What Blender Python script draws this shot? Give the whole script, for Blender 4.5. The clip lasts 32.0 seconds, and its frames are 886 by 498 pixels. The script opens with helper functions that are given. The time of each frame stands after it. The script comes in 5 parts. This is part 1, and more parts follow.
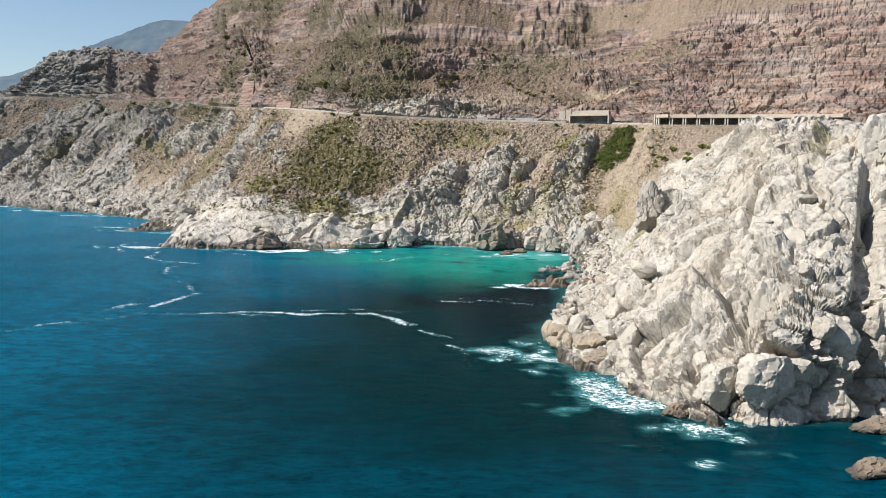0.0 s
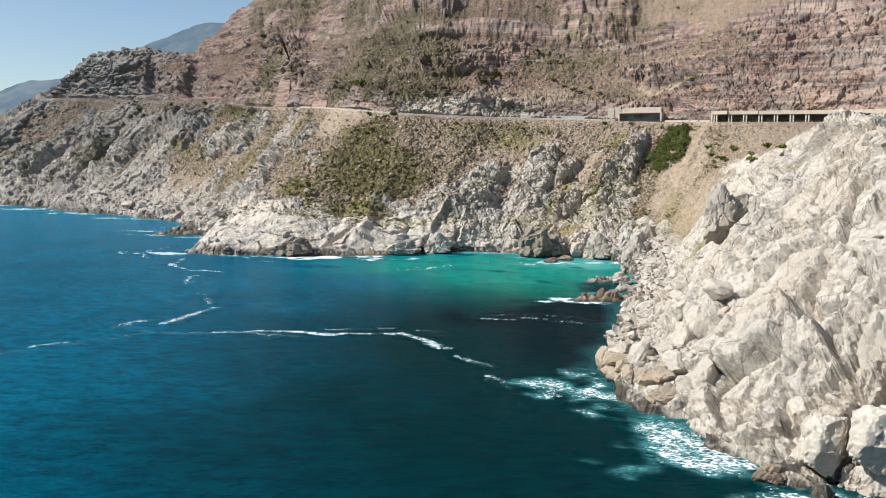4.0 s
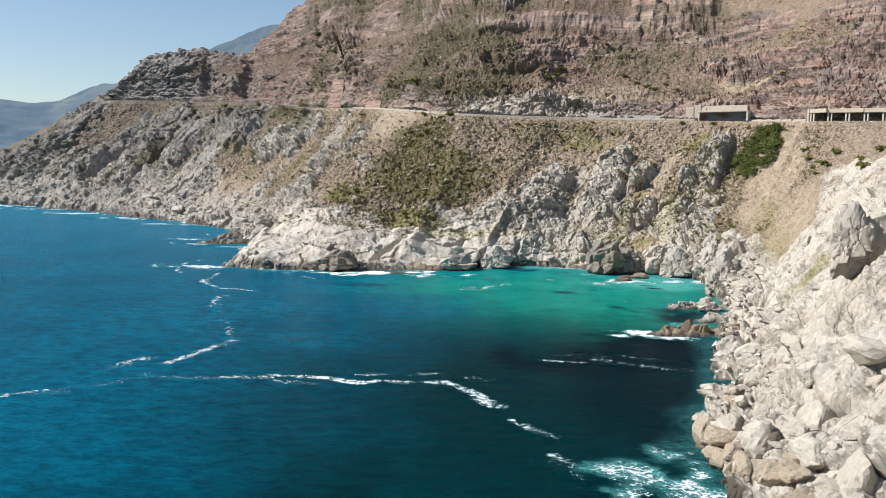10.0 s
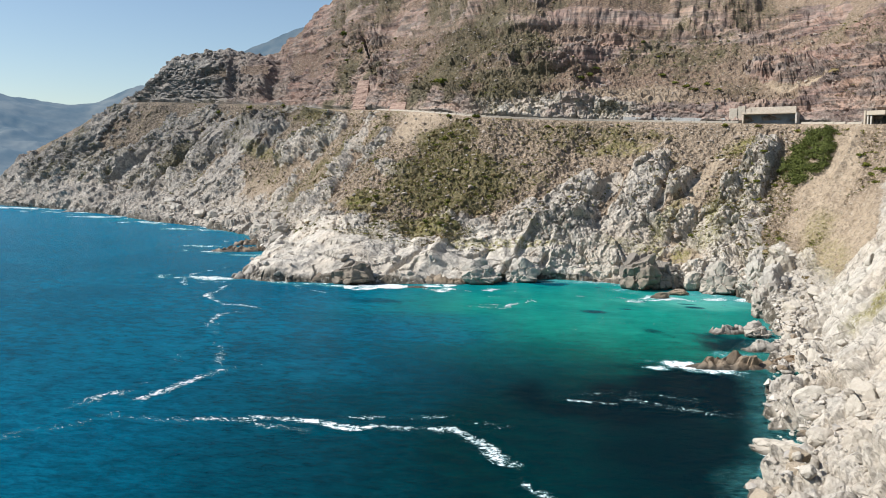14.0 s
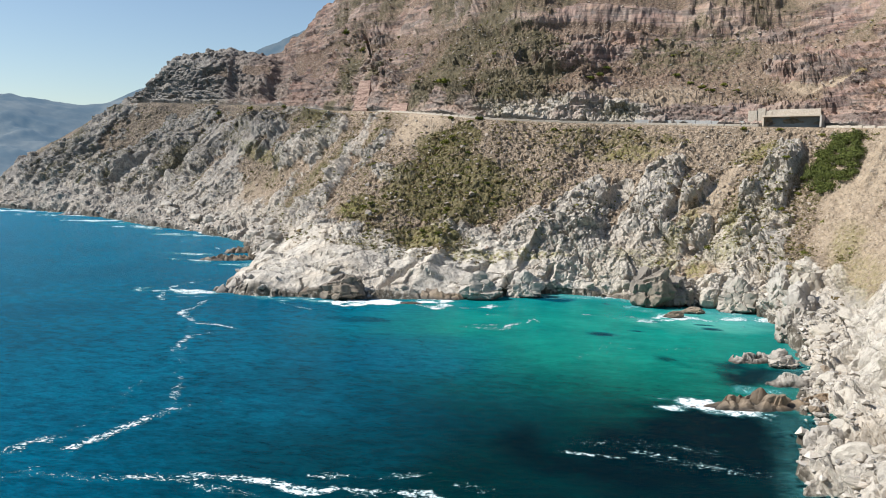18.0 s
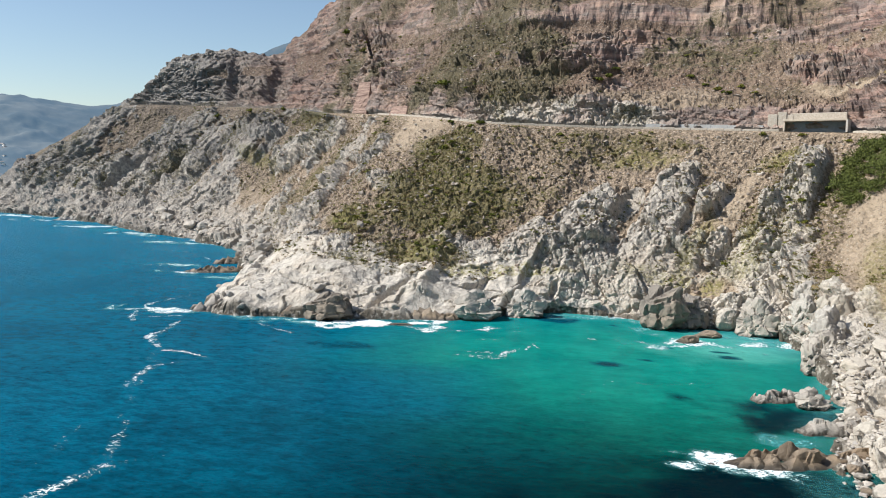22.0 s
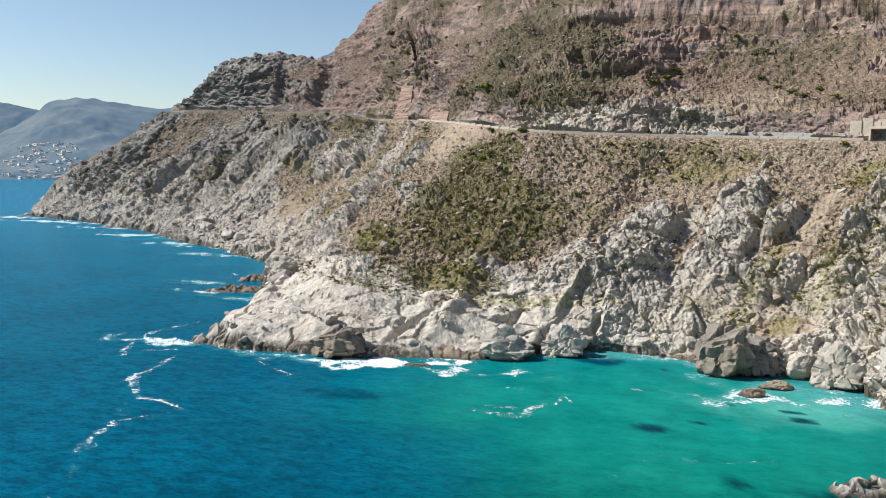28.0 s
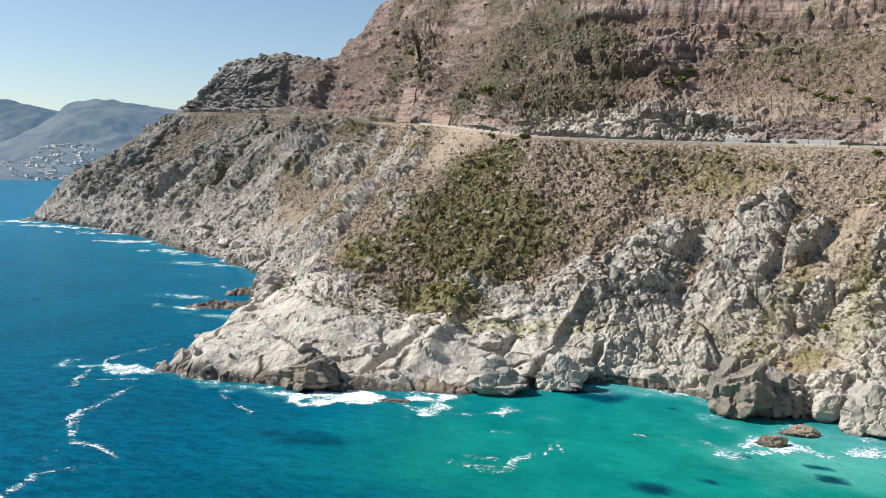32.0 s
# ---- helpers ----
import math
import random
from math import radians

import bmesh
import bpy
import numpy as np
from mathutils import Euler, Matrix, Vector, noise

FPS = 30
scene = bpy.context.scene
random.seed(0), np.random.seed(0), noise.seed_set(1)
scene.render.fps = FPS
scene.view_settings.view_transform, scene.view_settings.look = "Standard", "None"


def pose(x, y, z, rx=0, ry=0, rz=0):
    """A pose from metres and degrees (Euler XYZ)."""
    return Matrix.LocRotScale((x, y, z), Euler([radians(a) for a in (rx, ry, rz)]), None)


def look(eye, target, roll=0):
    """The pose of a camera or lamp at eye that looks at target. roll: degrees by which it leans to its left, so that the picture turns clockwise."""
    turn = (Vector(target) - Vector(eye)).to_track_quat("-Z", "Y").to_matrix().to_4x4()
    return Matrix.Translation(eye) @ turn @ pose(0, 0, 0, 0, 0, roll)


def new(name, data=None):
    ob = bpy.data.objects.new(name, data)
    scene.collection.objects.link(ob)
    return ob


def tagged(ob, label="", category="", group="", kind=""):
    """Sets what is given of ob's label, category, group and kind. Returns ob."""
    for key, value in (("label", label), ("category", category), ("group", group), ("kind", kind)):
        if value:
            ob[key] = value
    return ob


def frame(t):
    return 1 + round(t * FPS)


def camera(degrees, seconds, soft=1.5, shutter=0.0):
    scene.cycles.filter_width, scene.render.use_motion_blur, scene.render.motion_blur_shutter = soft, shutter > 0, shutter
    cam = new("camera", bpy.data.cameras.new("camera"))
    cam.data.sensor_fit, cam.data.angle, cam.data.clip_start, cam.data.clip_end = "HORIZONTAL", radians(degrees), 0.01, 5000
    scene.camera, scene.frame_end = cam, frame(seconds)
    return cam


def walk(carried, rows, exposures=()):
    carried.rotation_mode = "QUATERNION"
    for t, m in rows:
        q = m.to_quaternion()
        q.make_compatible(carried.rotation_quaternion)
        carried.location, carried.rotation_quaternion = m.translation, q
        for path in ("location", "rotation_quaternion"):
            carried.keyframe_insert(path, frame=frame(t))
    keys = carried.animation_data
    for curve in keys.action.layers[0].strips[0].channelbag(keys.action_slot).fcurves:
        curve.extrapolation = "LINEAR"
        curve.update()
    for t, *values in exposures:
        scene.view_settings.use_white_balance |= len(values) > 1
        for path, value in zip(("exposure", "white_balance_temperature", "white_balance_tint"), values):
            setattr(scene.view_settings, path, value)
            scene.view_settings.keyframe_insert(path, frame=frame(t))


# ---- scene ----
cam = camera(57.80, 32.0, soft=1.0)
PATH = [
    (0.0, (0.04, 0.01, 46.01), (0.22, 99.50, 35.96), 1.06),
    (1.0, (0.40, 7.18, 46.07), (-0.72, 106.67, 35.99), 1.04),
    (2.0, (0.62, 14.16, 46.14), (-1.82, 113.61, 36.04), 0.99),
    (3.0, (0.72, 21.00, 46.29), (-3.01, 120.42, 36.15), 0.93),
    (3.5, (0.74, 24.41, 46.48), (-3.65, 123.80, 36.36), 0.91),
    (5.5, (0.90, 37.93, 47.58), (-6.05, 137.17, 37.39), 0.85),
    (6.0, (0.91, 41.31, 47.84), (-6.67, 140.50, 37.63), 0.83),
    (7.0, (0.88, 48.17, 48.35), (-7.98, 147.26, 38.16), 0.81),
    (8.0, (0.76, 55.11, 48.84), (-9.39, 154.06, 38.60), 0.80),
    (9.0, (0.51, 62.01, 49.31), (-10.96, 160.82, 39.08), 0.79),
    (10.0, (0.46, 68.84, 49.73), (-12.32, 167.49, 39.48), 0.81),
    (11.0, (0.70, 75.57, 50.14), (-13.39, 174.03, 39.87), 0.84),
    (12.0, (1.21, 82.26, 50.71), (-14.01, 180.57, 40.51), 0.86),
    (13.0, (1.76, 88.76, 51.35), (-14.47, 186.91, 41.18), 0.89),
    (14.0, (2.24, 95.29, 52.01), (-14.70, 193.32, 41.85), 0.92),
    (14.5, (2.48, 98.61, 52.35), (-14.66, 196.60, 42.19), 0.94),
    (16.5, (3.55, 111.88, 53.64), (-14.35, 209.74, 43.51), 1.04),
    (17.0, (3.73, 115.17, 53.96), (-14.35, 213.00, 43.84), 1.05),
    (18.0, (4.08, 121.65, 54.60), (-14.32, 219.42, 44.48), 1.06),
    (19.0, (4.58, 128.12, 55.31), (-14.15, 225.83, 45.22), 1.06),
    (20.0, (5.03, 134.75, 56.17), (-14.04, 232.40, 46.09), 1.06),
    (21.0, (5.41, 141.59, 57.17), (-14.03, 239.16, 47.05), 1.08),
    (22.0, (5.89, 148.39, 58.23), (-13.93, 245.88, 48.13), 1.07),
    (23.0, (6.48, 155.21, 59.36), (-14.18, 252.52, 49.19), 1.11),
    (24.0, (7.23, 161.88, 60.46), (-14.68, 258.92, 50.26), 1.13),
    (25.0, (8.15, 168.44, 61.53), (-15.14, 265.15, 51.31), 1.09),
    (25.5, (8.67, 171.71, 62.07), (-15.31, 268.25, 51.86), 1.07),
    (27.5, (10.77, 184.91, 64.24), (-16.14, 280.67, 53.95), 1.00),
    (28.0, (11.28, 188.26, 64.78), (-16.34, 283.81, 54.49), 0.97),
    (29.0, (12.08, 195.24, 65.79), (-16.95, 290.38, 55.47), 0.93),
    (30.0, (12.71, 202.64, 66.72), (-16.97, 297.58, 56.44), 0.92),
    (31.0, (13.36, 210.31, 67.60), (-16.49, 305.19, 57.35), 0.98),
    (32.0, (14.10, 218.10, 68.46), (-15.89, 312.94, 58.23), 1.07),
]
walk(cam, [(t, look(eye, target, roll)) for t, eye, target, roll in PATH])

# ---- world, sun, exposure ----
SUN_AZ, SUN_EL = radians(-104), radians(43)
world = bpy.data.worlds.new("sky")
scene.world = world
world.use_nodes = True
wn, wl = world.node_tree.nodes, world.node_tree.links
sky = wn.new("ShaderNodeTexSky")
sky.sky_type = "NISHITA"
sky.sun_disc = False
sky.sun_elevation, sky.sun_rotation = SUN_EL, SUN_AZ
sky.air_density, sky.dust_density, sky.ozone_density = 1.0, 0.35, 2.0
wn["Background"].inputs["Strength"].default_value = 0.085
wl.new(sky.outputs["Color"], wn["Background"].inputs["Color"])
sun = new("sun", bpy.data.lights.new("sun", "SUN"))
sun.data.energy, sun.data.angle, sun.data.color = 5.0, radians(0.53), (1.0, 0.98, 0.95)
sun_way = Vector((math.sin(SUN_AZ) * math.cos(SUN_EL), math.cos(SUN_AZ) * math.cos(SUN_EL), math.sin(SUN_EL)))
sun.matrix_world = look(sun_way * 900 + Vector((0, 400, 0)), (0, 400, 0))
scene.view_settings.exposure = 0.55


# ---- noise on arrays ----
TABLE = np.random.RandomState(3).rand(1 << 18).astype(np.float32)


def hashed(ix, iy, iz, seed):
    """One random number from 0 to 1 for each cell."""
    return TABLE[((((ix & 63) << 12) | ((iy & 63) << 6) | (iz & 63)) + seed * 7919) & 0x3FFFF]


def vnoise(p, seed=0):
    """Smooth noise from -1 to 1 at the rows of p."""
    p = np.asarray(p, np.float32)
    i = np.floor(p).astype(np.int32)
    f = p - i
    f = f * f * f * (f * (f * 6 - 15) + 10)
    x, y, z = f.T
    g = lambda a, b, c: hashed(i[:, 0] + a, i[:, 1] + b, i[:, 2] + c, seed)
    low = (g(0, 0, 0) * (1 - x) + g(1, 0, 0) * x) * (1 - y) + (g(0, 1, 0) * (1 - x) + g(1, 1, 0) * x) * y
    top = (g(0, 0, 1) * (1 - x) + g(1, 0, 1) * x) * (1 - y) + (g(0, 1, 1) * (1 - x) + g(1, 1, 1) * x) * y
    return (low * (1 - z) + top * z) * 2 - 1


def fbm(p, octaves=4, seed=0, gain=0.5):
    total, amp, norm = 0, 1.0, 0
    for k in range(octaves):
        total = total + amp * vnoise(p * 2.03 ** k + 17.3 * k, seed + k)
        norm += amp
        amp *= gain
    return total / norm


def ridged(p, octaves=4, seed=0):
    total, amp, norm = 0, 1.0, 0
    for k in range(octaves):
        total = total + amp * (1 - 2 * np.abs(vnoise(p * 2.1 ** k + 9.1 * k, seed + k)))
        norm += amp
        amp *= 0.5
    return total / norm


def blocks(p, seed=0, tilt=0.6, width=0.12):
    """Facets like jointed rock: each angular cell has its own height and slope; cracks lie between cells."""
    p = np.asarray(p, np.float32)
    i = np.floor(p).astype(np.int32)
    d1, d2 = np.full(len(p), 9.0, np.float32), np.full(len(p), 9.0, np.float32)
    best = np.zeros((3, len(p)), np.float32)
    own = np.zeros(len(p), np.float32)
    for dx in (-1, 0, 1):
        for dy in (-1, 0, 1):
            for dz in (-1, 0, 1):
                a, b, c = i[:, 0] + dx, i[:, 1] + dy, i[:, 2] + dz
                off = [e + 0.1 + 0.8 * hashed(a, b, c, seed + k + 1) - p[:, k] for k, e in enumerate((a, b, c))]
                s = [np.abs(v) for v in off]
                d = 0.75 * np.maximum(np.maximum(s[0], s[1]), s[2]) + 0.25 * (s[0] + s[1] + s[2])
                near = d < d1
                d2 = np.where(near, d1, np.minimum(d2, d))
                d1 = np.where(near, d, d1)
                for k in range(3):
                    best[k][near] = off[k][near]
                own[near] = hashed(a, b, c, seed + 4)[near]
    a = own * 6.283 * 7
    slope = best[0] * np.cos(a) + best[1] * np.sin(a) + best[2] * np.cos(a * 1.7)
    crack = np.clip((d2 - d1) / width, 0, 1)
    return (own - 0.5) + tilt * slope, crack, own


def smooth(a, b, x):
    t = np.clip((x - a) / (b - a), 0, 1)
    return t * t * (3 - 2 * t)


def spline(points, u):
    """Catmull-Rom through the rows of points at the parameters u, from 0 to len - 1."""
    points = np.asarray(points, float)
    n = len(points)
    k = np.clip(np.floor(u).astype(int), 0, n - 2)
    f = (u - k)[:, None]
    a, b, c, d = (points[np.clip(k + o, 0, n - 1)] for o in (-1, 0, 1, 2))
    return 0.5 * (2 * b + (c - a) * f + (2 * a - 5 * b + 4 * c - d) * f ** 2 + (3 * b - a - 3 * c + d) * f ** 3)


def quads(nu, nv):
    """Faces of a grid of nu columns and nv rows, vertex u * nv + v."""
    a = (np.arange(nu - 1)[:, None] * nv + np.arange(nv - 1)[None, :]).ravel()
    return np.stack([a, a + nv, a + nv + 1, a + 1], 1)


def mesh_of(name, verts, faces, material=None, smooth_shade=False):
    """A mesh from arrays of vertices and of equal-sided faces."""
    me = bpy.data.meshes.new(name)
    n = faces.shape[1]
    me.vertices.add(len(verts))
    me.vertices.foreach_set("co", np.asarray(verts, np.float32).ravel())
    me.loops.add(faces.size)
    me.loops.foreach_set("vertex_index", faces.astype(np.int32).ravel())
    me.polygons.add(len(faces))
    me.polygons.foreach_set("loop_start", np.arange(0, faces.size, n, dtype=np.int32))
    me.polygons.foreach_set("use_smooth", np.full(len(faces), smooth_shade))
    me.update(calc_edges=True)
    if material:
        me.materials.append(material)
    return me


def paint(me, name, values):
    """A colour attribute that holds four masks."""
    at = me.attributes.new(name, "FLOAT_COLOR", "POINT")
    at.data.foreach_set("color", np.asarray(values, np.float32).ravel())


# ---- materials ----
class Nodes:
    """Short hand for a node material."""

    def __init__(self, name):
        self.mat = bpy.data.materials.new(name)
        self.mat.use_nodes = True
        self.tree = self.mat.node_tree
        self.bsdf = self.tree.nodes["Principled BSDF"]
        self.coord = self.tree.nodes.new("ShaderNodeTexCoord").outputs["Object"]

    def link(self, a, b):
        self.tree.links.new(a, b)

    def put(self, socket, value):
        if hasattr(value, "is_linked"):
            self.link(value, socket)
        elif isinstance(value, tuple) and len(value) == 3 and len(socket.default_value) == 4:
            socket.default_value = (*value, 1)
        else:
            socket.default_value = value

    def add(self, kind, **inputs):
        node = self.tree.nodes.new("ShaderNode" + kind)
        for key, value in inputs.items():
            self.put(node.inputs[key.replace("_", " ")], value)
        return node

    def noise(self, scale, detail=6, rough=0.6, stretch=None, distortion=0.0):
        vec = self.coord
        if stretch:
            m = self.add("Mapping", Vector=self.coord, Scale=stretch)
            vec = m.outputs["Vector"]
        n = self.add("TexNoise", Vector=vec, Scale=scale, Detail=detail, Roughness=rough, Distortion=distortion)
        return n.outputs["Fac"]

    def cells(self, scale, stretch=None, feature="F1", out="Distance", metric="EUCLIDEAN"):
        vec = self.coord
        if stretch:
            vec = self.add("Mapping", Vector=self.coord, Scale=stretch).outputs["Vector"]
        n = self.tree.nodes.new("ShaderNodeTexVoronoi")
        n.feature = feature
        if feature == "F1":
            n.distance = metric
        self.link(vec, n.inputs["Vector"])
        n.inputs["Scale"].default_value = scale
        return n.outputs[out]

    def span(self, value, a, b, lo=0.0, hi=1.0):
        n = self.add("MapRange", Value=value)
        for key, v in (("From Min", a), ("From Max", b), ("To Min", lo), ("To Max", hi)):
            n.inputs[key].default_value = v
        return n.outputs["Result"]

    def mix(self, fac, a, b, kind="MIX"):
        n = self.tree.nodes.new("ShaderNodeMix")
        n.data_type, n.blend_type = "RGBA", kind
        for key, v in ((0, fac), (6, a), (7, b)):
            self.put(n.inputs[key], v)
        return n.outputs[2]

    def maths(self, op, a, b=0.5):
        n = self.tree.nodes.new("ShaderNodeMath")
        n.operation = op
        n.use_clamp = op not in ("SUBTRACT", "ABSOLUTE")
        self.put(n.inputs[0], a)
        self.put(n.inputs[1], b)
        return n.outputs[0]

    def attr(self, name):
        n = self.tree.nodes.new("ShaderNodeAttribute")
        n.attribute_name = name
        s = self.add("SeparateColor", Color=n.outputs["Color"])
        return s.outputs["Red"], s.outputs["Green"], s.outputs["Blue"], n.outputs["Alpha"]

    def bump(self, height, strength=0.5, distance=0.3):
        n = self.add("Bump", Height=height, Strength=strength, Distance=distance)
        self.link(n.outputs["Normal"], self.bsdf.inputs["Normal"])

    def done(self, colour=None, rough=None):
        if colour is not None:
            self.put(self.bsdf.inputs["Base Color"], colour)
        if rough is not None:
            self.put(self.bsdf.inputs["Roughness"], rough)
        return self.mat


def granite(n, pale):
    """Weathered granite: pale with grey streaks, cracks and rusty stains."""
    big = n.noise(0.05, 4, 0.6)
    mid = n.noise(0.35, 8, 0.65)
    fine = n.noise(3.0, 4, 0.7)
    light, grey = ((0.555, 0.50, 0.42), (0.36, 0.325, 0.27)) if pale else ((0.52, 0.462, 0.385), (0.25, 0.225, 0.19))
    dim = 0.6 if pale else 1.0
    col = n.mix(n.span(mid, 0.36, 0.54) if pale else n.span(mid, 0.41, 0.59), grey, light)
    col = n.mix(n.span(big, 0.45, 0.60, 0, 0.5), col, tuple(v * (1.25 if pale else 1) for v in (0.40, 0.33, 0.25)))
    col = n.mix(n.span(n.noise(0.11, 6, 0.65), 0.52, 0.66, 0, 0.55 * dim), col, (0.20, 0.18, 0.155))
    col = n.mix(n.span(fine, 0.35, 0.65, 0, (0.3 if pale else 0.5)), col, n.mix(0.5, col, (0.12, 0.11, 0.10)))
    broken = n.span(n.noise(0.07, 4, 0.6), 0.48, 0.58)
    for scale, stretch, width in ((0.055, (1, 0.8, 0.55), 0.012), (0.10, (0.6, 1, 0.8), 0.016)):
        line = n.span(n.cells(scale, stretch, "DISTANCE_TO_EDGE"), 0.0, width, 0.8, 0.0)
        col = n.mix(n.maths("MULTIPLY", line, broken), col, (0.10, 0.09, 0.075))
    grit = n.noise(1.0, 4, 0.62)
    col = n.mix(n.span(grit, 0.52, 0.66, 0, 0.3 if pale else 0.42), col, n.mix(0.62, col, (0.05, 0.046, 0.042)))
    col = n.mix(n.span(grit, 0.48, 0.36, 0, 0.35), col, light)
    streak = n.noise(0.5, 5, 0.6, (1, 1, 0.12))
    col = n.mix(n.span(streak, 0.55, 0.7, 0, 0.08 if pale else 0.4), col, (0.17, 0.165, 0.16))
    return col


def cliff_material():
    n = Nodes("cliff_rock_and_scrub")
    rock, sand, red, pale = n.attr("zone")
    veg, wet, spare, dark = n.attr("cover")
    col = n.mix(pale, granite(n, False), granite(n, True))
    strata = n.noise(0.22, 6, 0.6, (0.12, 0.12, 1.6), 0.6)
    mid = n.noise(0.25, 8, 0.65)
    redrock = n.mix(n.span(strata, 0.42, 0.58), (0.075, 0.044, 0.034), (0.32, 0.205, 0.143))
    redrock = n.mix(n.span(n.noise(0.04, 4), 0.4, 0.6, 0, 0.7), redrock, n.mix(n.span(strata, 0.42, 0.58), (0.085, 0.045, 0.040), (0.27, 0.155, 0.125)))
    redrock = n.mix(n.span(mid, 0.5, 0.7, 0, 0.6), redrock, (0.26, 0.23, 0.20))
    col = n.mix(red, col, redrock)
    soil = n.mix(n.span(n.noise(0.7, 9, 0.78), 0.42, 0.60), (0.085, 0.060, 0.038), (0.39, 0.295, 0.205))
    tan = n.mix(n.span(mid, 0.3, 0.7), (0.24, 0.18, 0.12), (0.40, 0.315, 0.22))
    soil = n.mix(n.maths("MULTIPLY", red, 0.9), soil, n.mix(n.span(n.noise(0.5, 9, 0.78), 0.42, 0.60), (0.064, 0.037, 0.025), (0.225, 0.143, 0.096)))
    soil = n.mix(sand, soil, tan)
    edge = n.span(n.maths("ADD", n.maths("MULTIPLY", n.noise(0.6, 8, 0.7), 0.6), n.maths("MULTIPLY", rock, 0.7)), 0.55, 0.68)
    soil = n.mix(n.span(n.noise(1.1, 4, 0.6), 0.53, 0.64, 0, 0.65), soil, n.mix(0.7, soil, (0.035, 0.028, 0.018)))
    soil = n.mix(n.span(n.cells(0.55), 0.24, 0.12, 0, 0.6), soil, (0.44, 0.39, 0.32))
    col = n.mix(edge, soil, col)
    scrub = n.mix(n.span(n.noise(0.5, 6, 0.7), 0.35, 0.65), (0.055, 0.052, 0.016), (0.175, 0.138, 0.055))
    scrub = n.mix(red, scrub, n.mix(n.span(n.noise(0.5, 6, 0.7), 0.35, 0.65), (0.040, 0.038, 0.017), (0.125, 0.100, 0.052)))
    tuft = n.span(n.maths("ADD", n.maths("MULTIPLY", n.noise(0.9, 6, 0.75), 0.6), n.maths("MULTIPLY", veg, 0.6)), 0.55, 0.66, 0, 0.9)
    col = n.mix(tuft, col, scrub)
    col = n.mix(n.maths("MULTIPLY", spare, n.span(n.noise(0.6, 8, 0.75), 0.40, 0.56, 0, 0.9)), col, n.mix(n.span(n.noise(1.5, 5, 0.7), 0.35, 0.65), (0.12, 0.11, 0.03), (0.27, 0.235, 0.07)))
    col = n.mix(n.maths("MULTIPLY", wet, n.span(n.noise(0.5, 5), 0.3, 0.5)), col, (0.085, 0.07, 0.05))
    col = n.mix(n.maths("MULTIPLY", dark, n.span(n.noise(0.15, 7, 0.7), 0.3, 0.62, 1.0, 0.55)), col, n.mix(1.0, col, n.mix(red, (0.30, 0.31, 0.35), (0.60, 0.52, 0.49)), "MULTIPLY"))
    joint = n.span(n.cells(0.3, (1, 0.8, 0.45), "DISTANCE_TO_EDGE"), 0.0, 0.04, 0.0, 0.2)
    facet = n.maths("MULTIPLY", n.cells(0.38, (1, 0.8, 0.6), metric="CHEBYCHEV"), 0.45)
    facet = n.maths("ADD", facet, n.maths("MULTIPLY", n.cells(1.0, (0.8, 1, 0.7), metric="CHEBYCHEV"), 0.22))
    n.bump(n.maths("ADD", n.maths("ADD", facet, n.maths("MULTIPLY", n.noise(1.3, 9, 0.75), 0.34)), n.maths("MULTIPLY", joint, 0.3)), 1.0, 1.7)
    return n.done(col, 0.92)


def plain(name, a, b, scale=1.0, rough=0.8, bump=0.3, distance=0.1):
    n = Nodes(name)
    col = n.mix(n.span(n.noise(scale, 6, 0.65), 0.35, 0.65), a, b)
    col = n.mix(n.span(n.noise(scale * 0.13, 3), 0.4, 0.7, 0, 0.35), col, tuple(v * 0.6 for v in a))
    n.bump(n.noise(scale * 3, 6, 0.7), bump, distance)
    return n.done(col, rough)


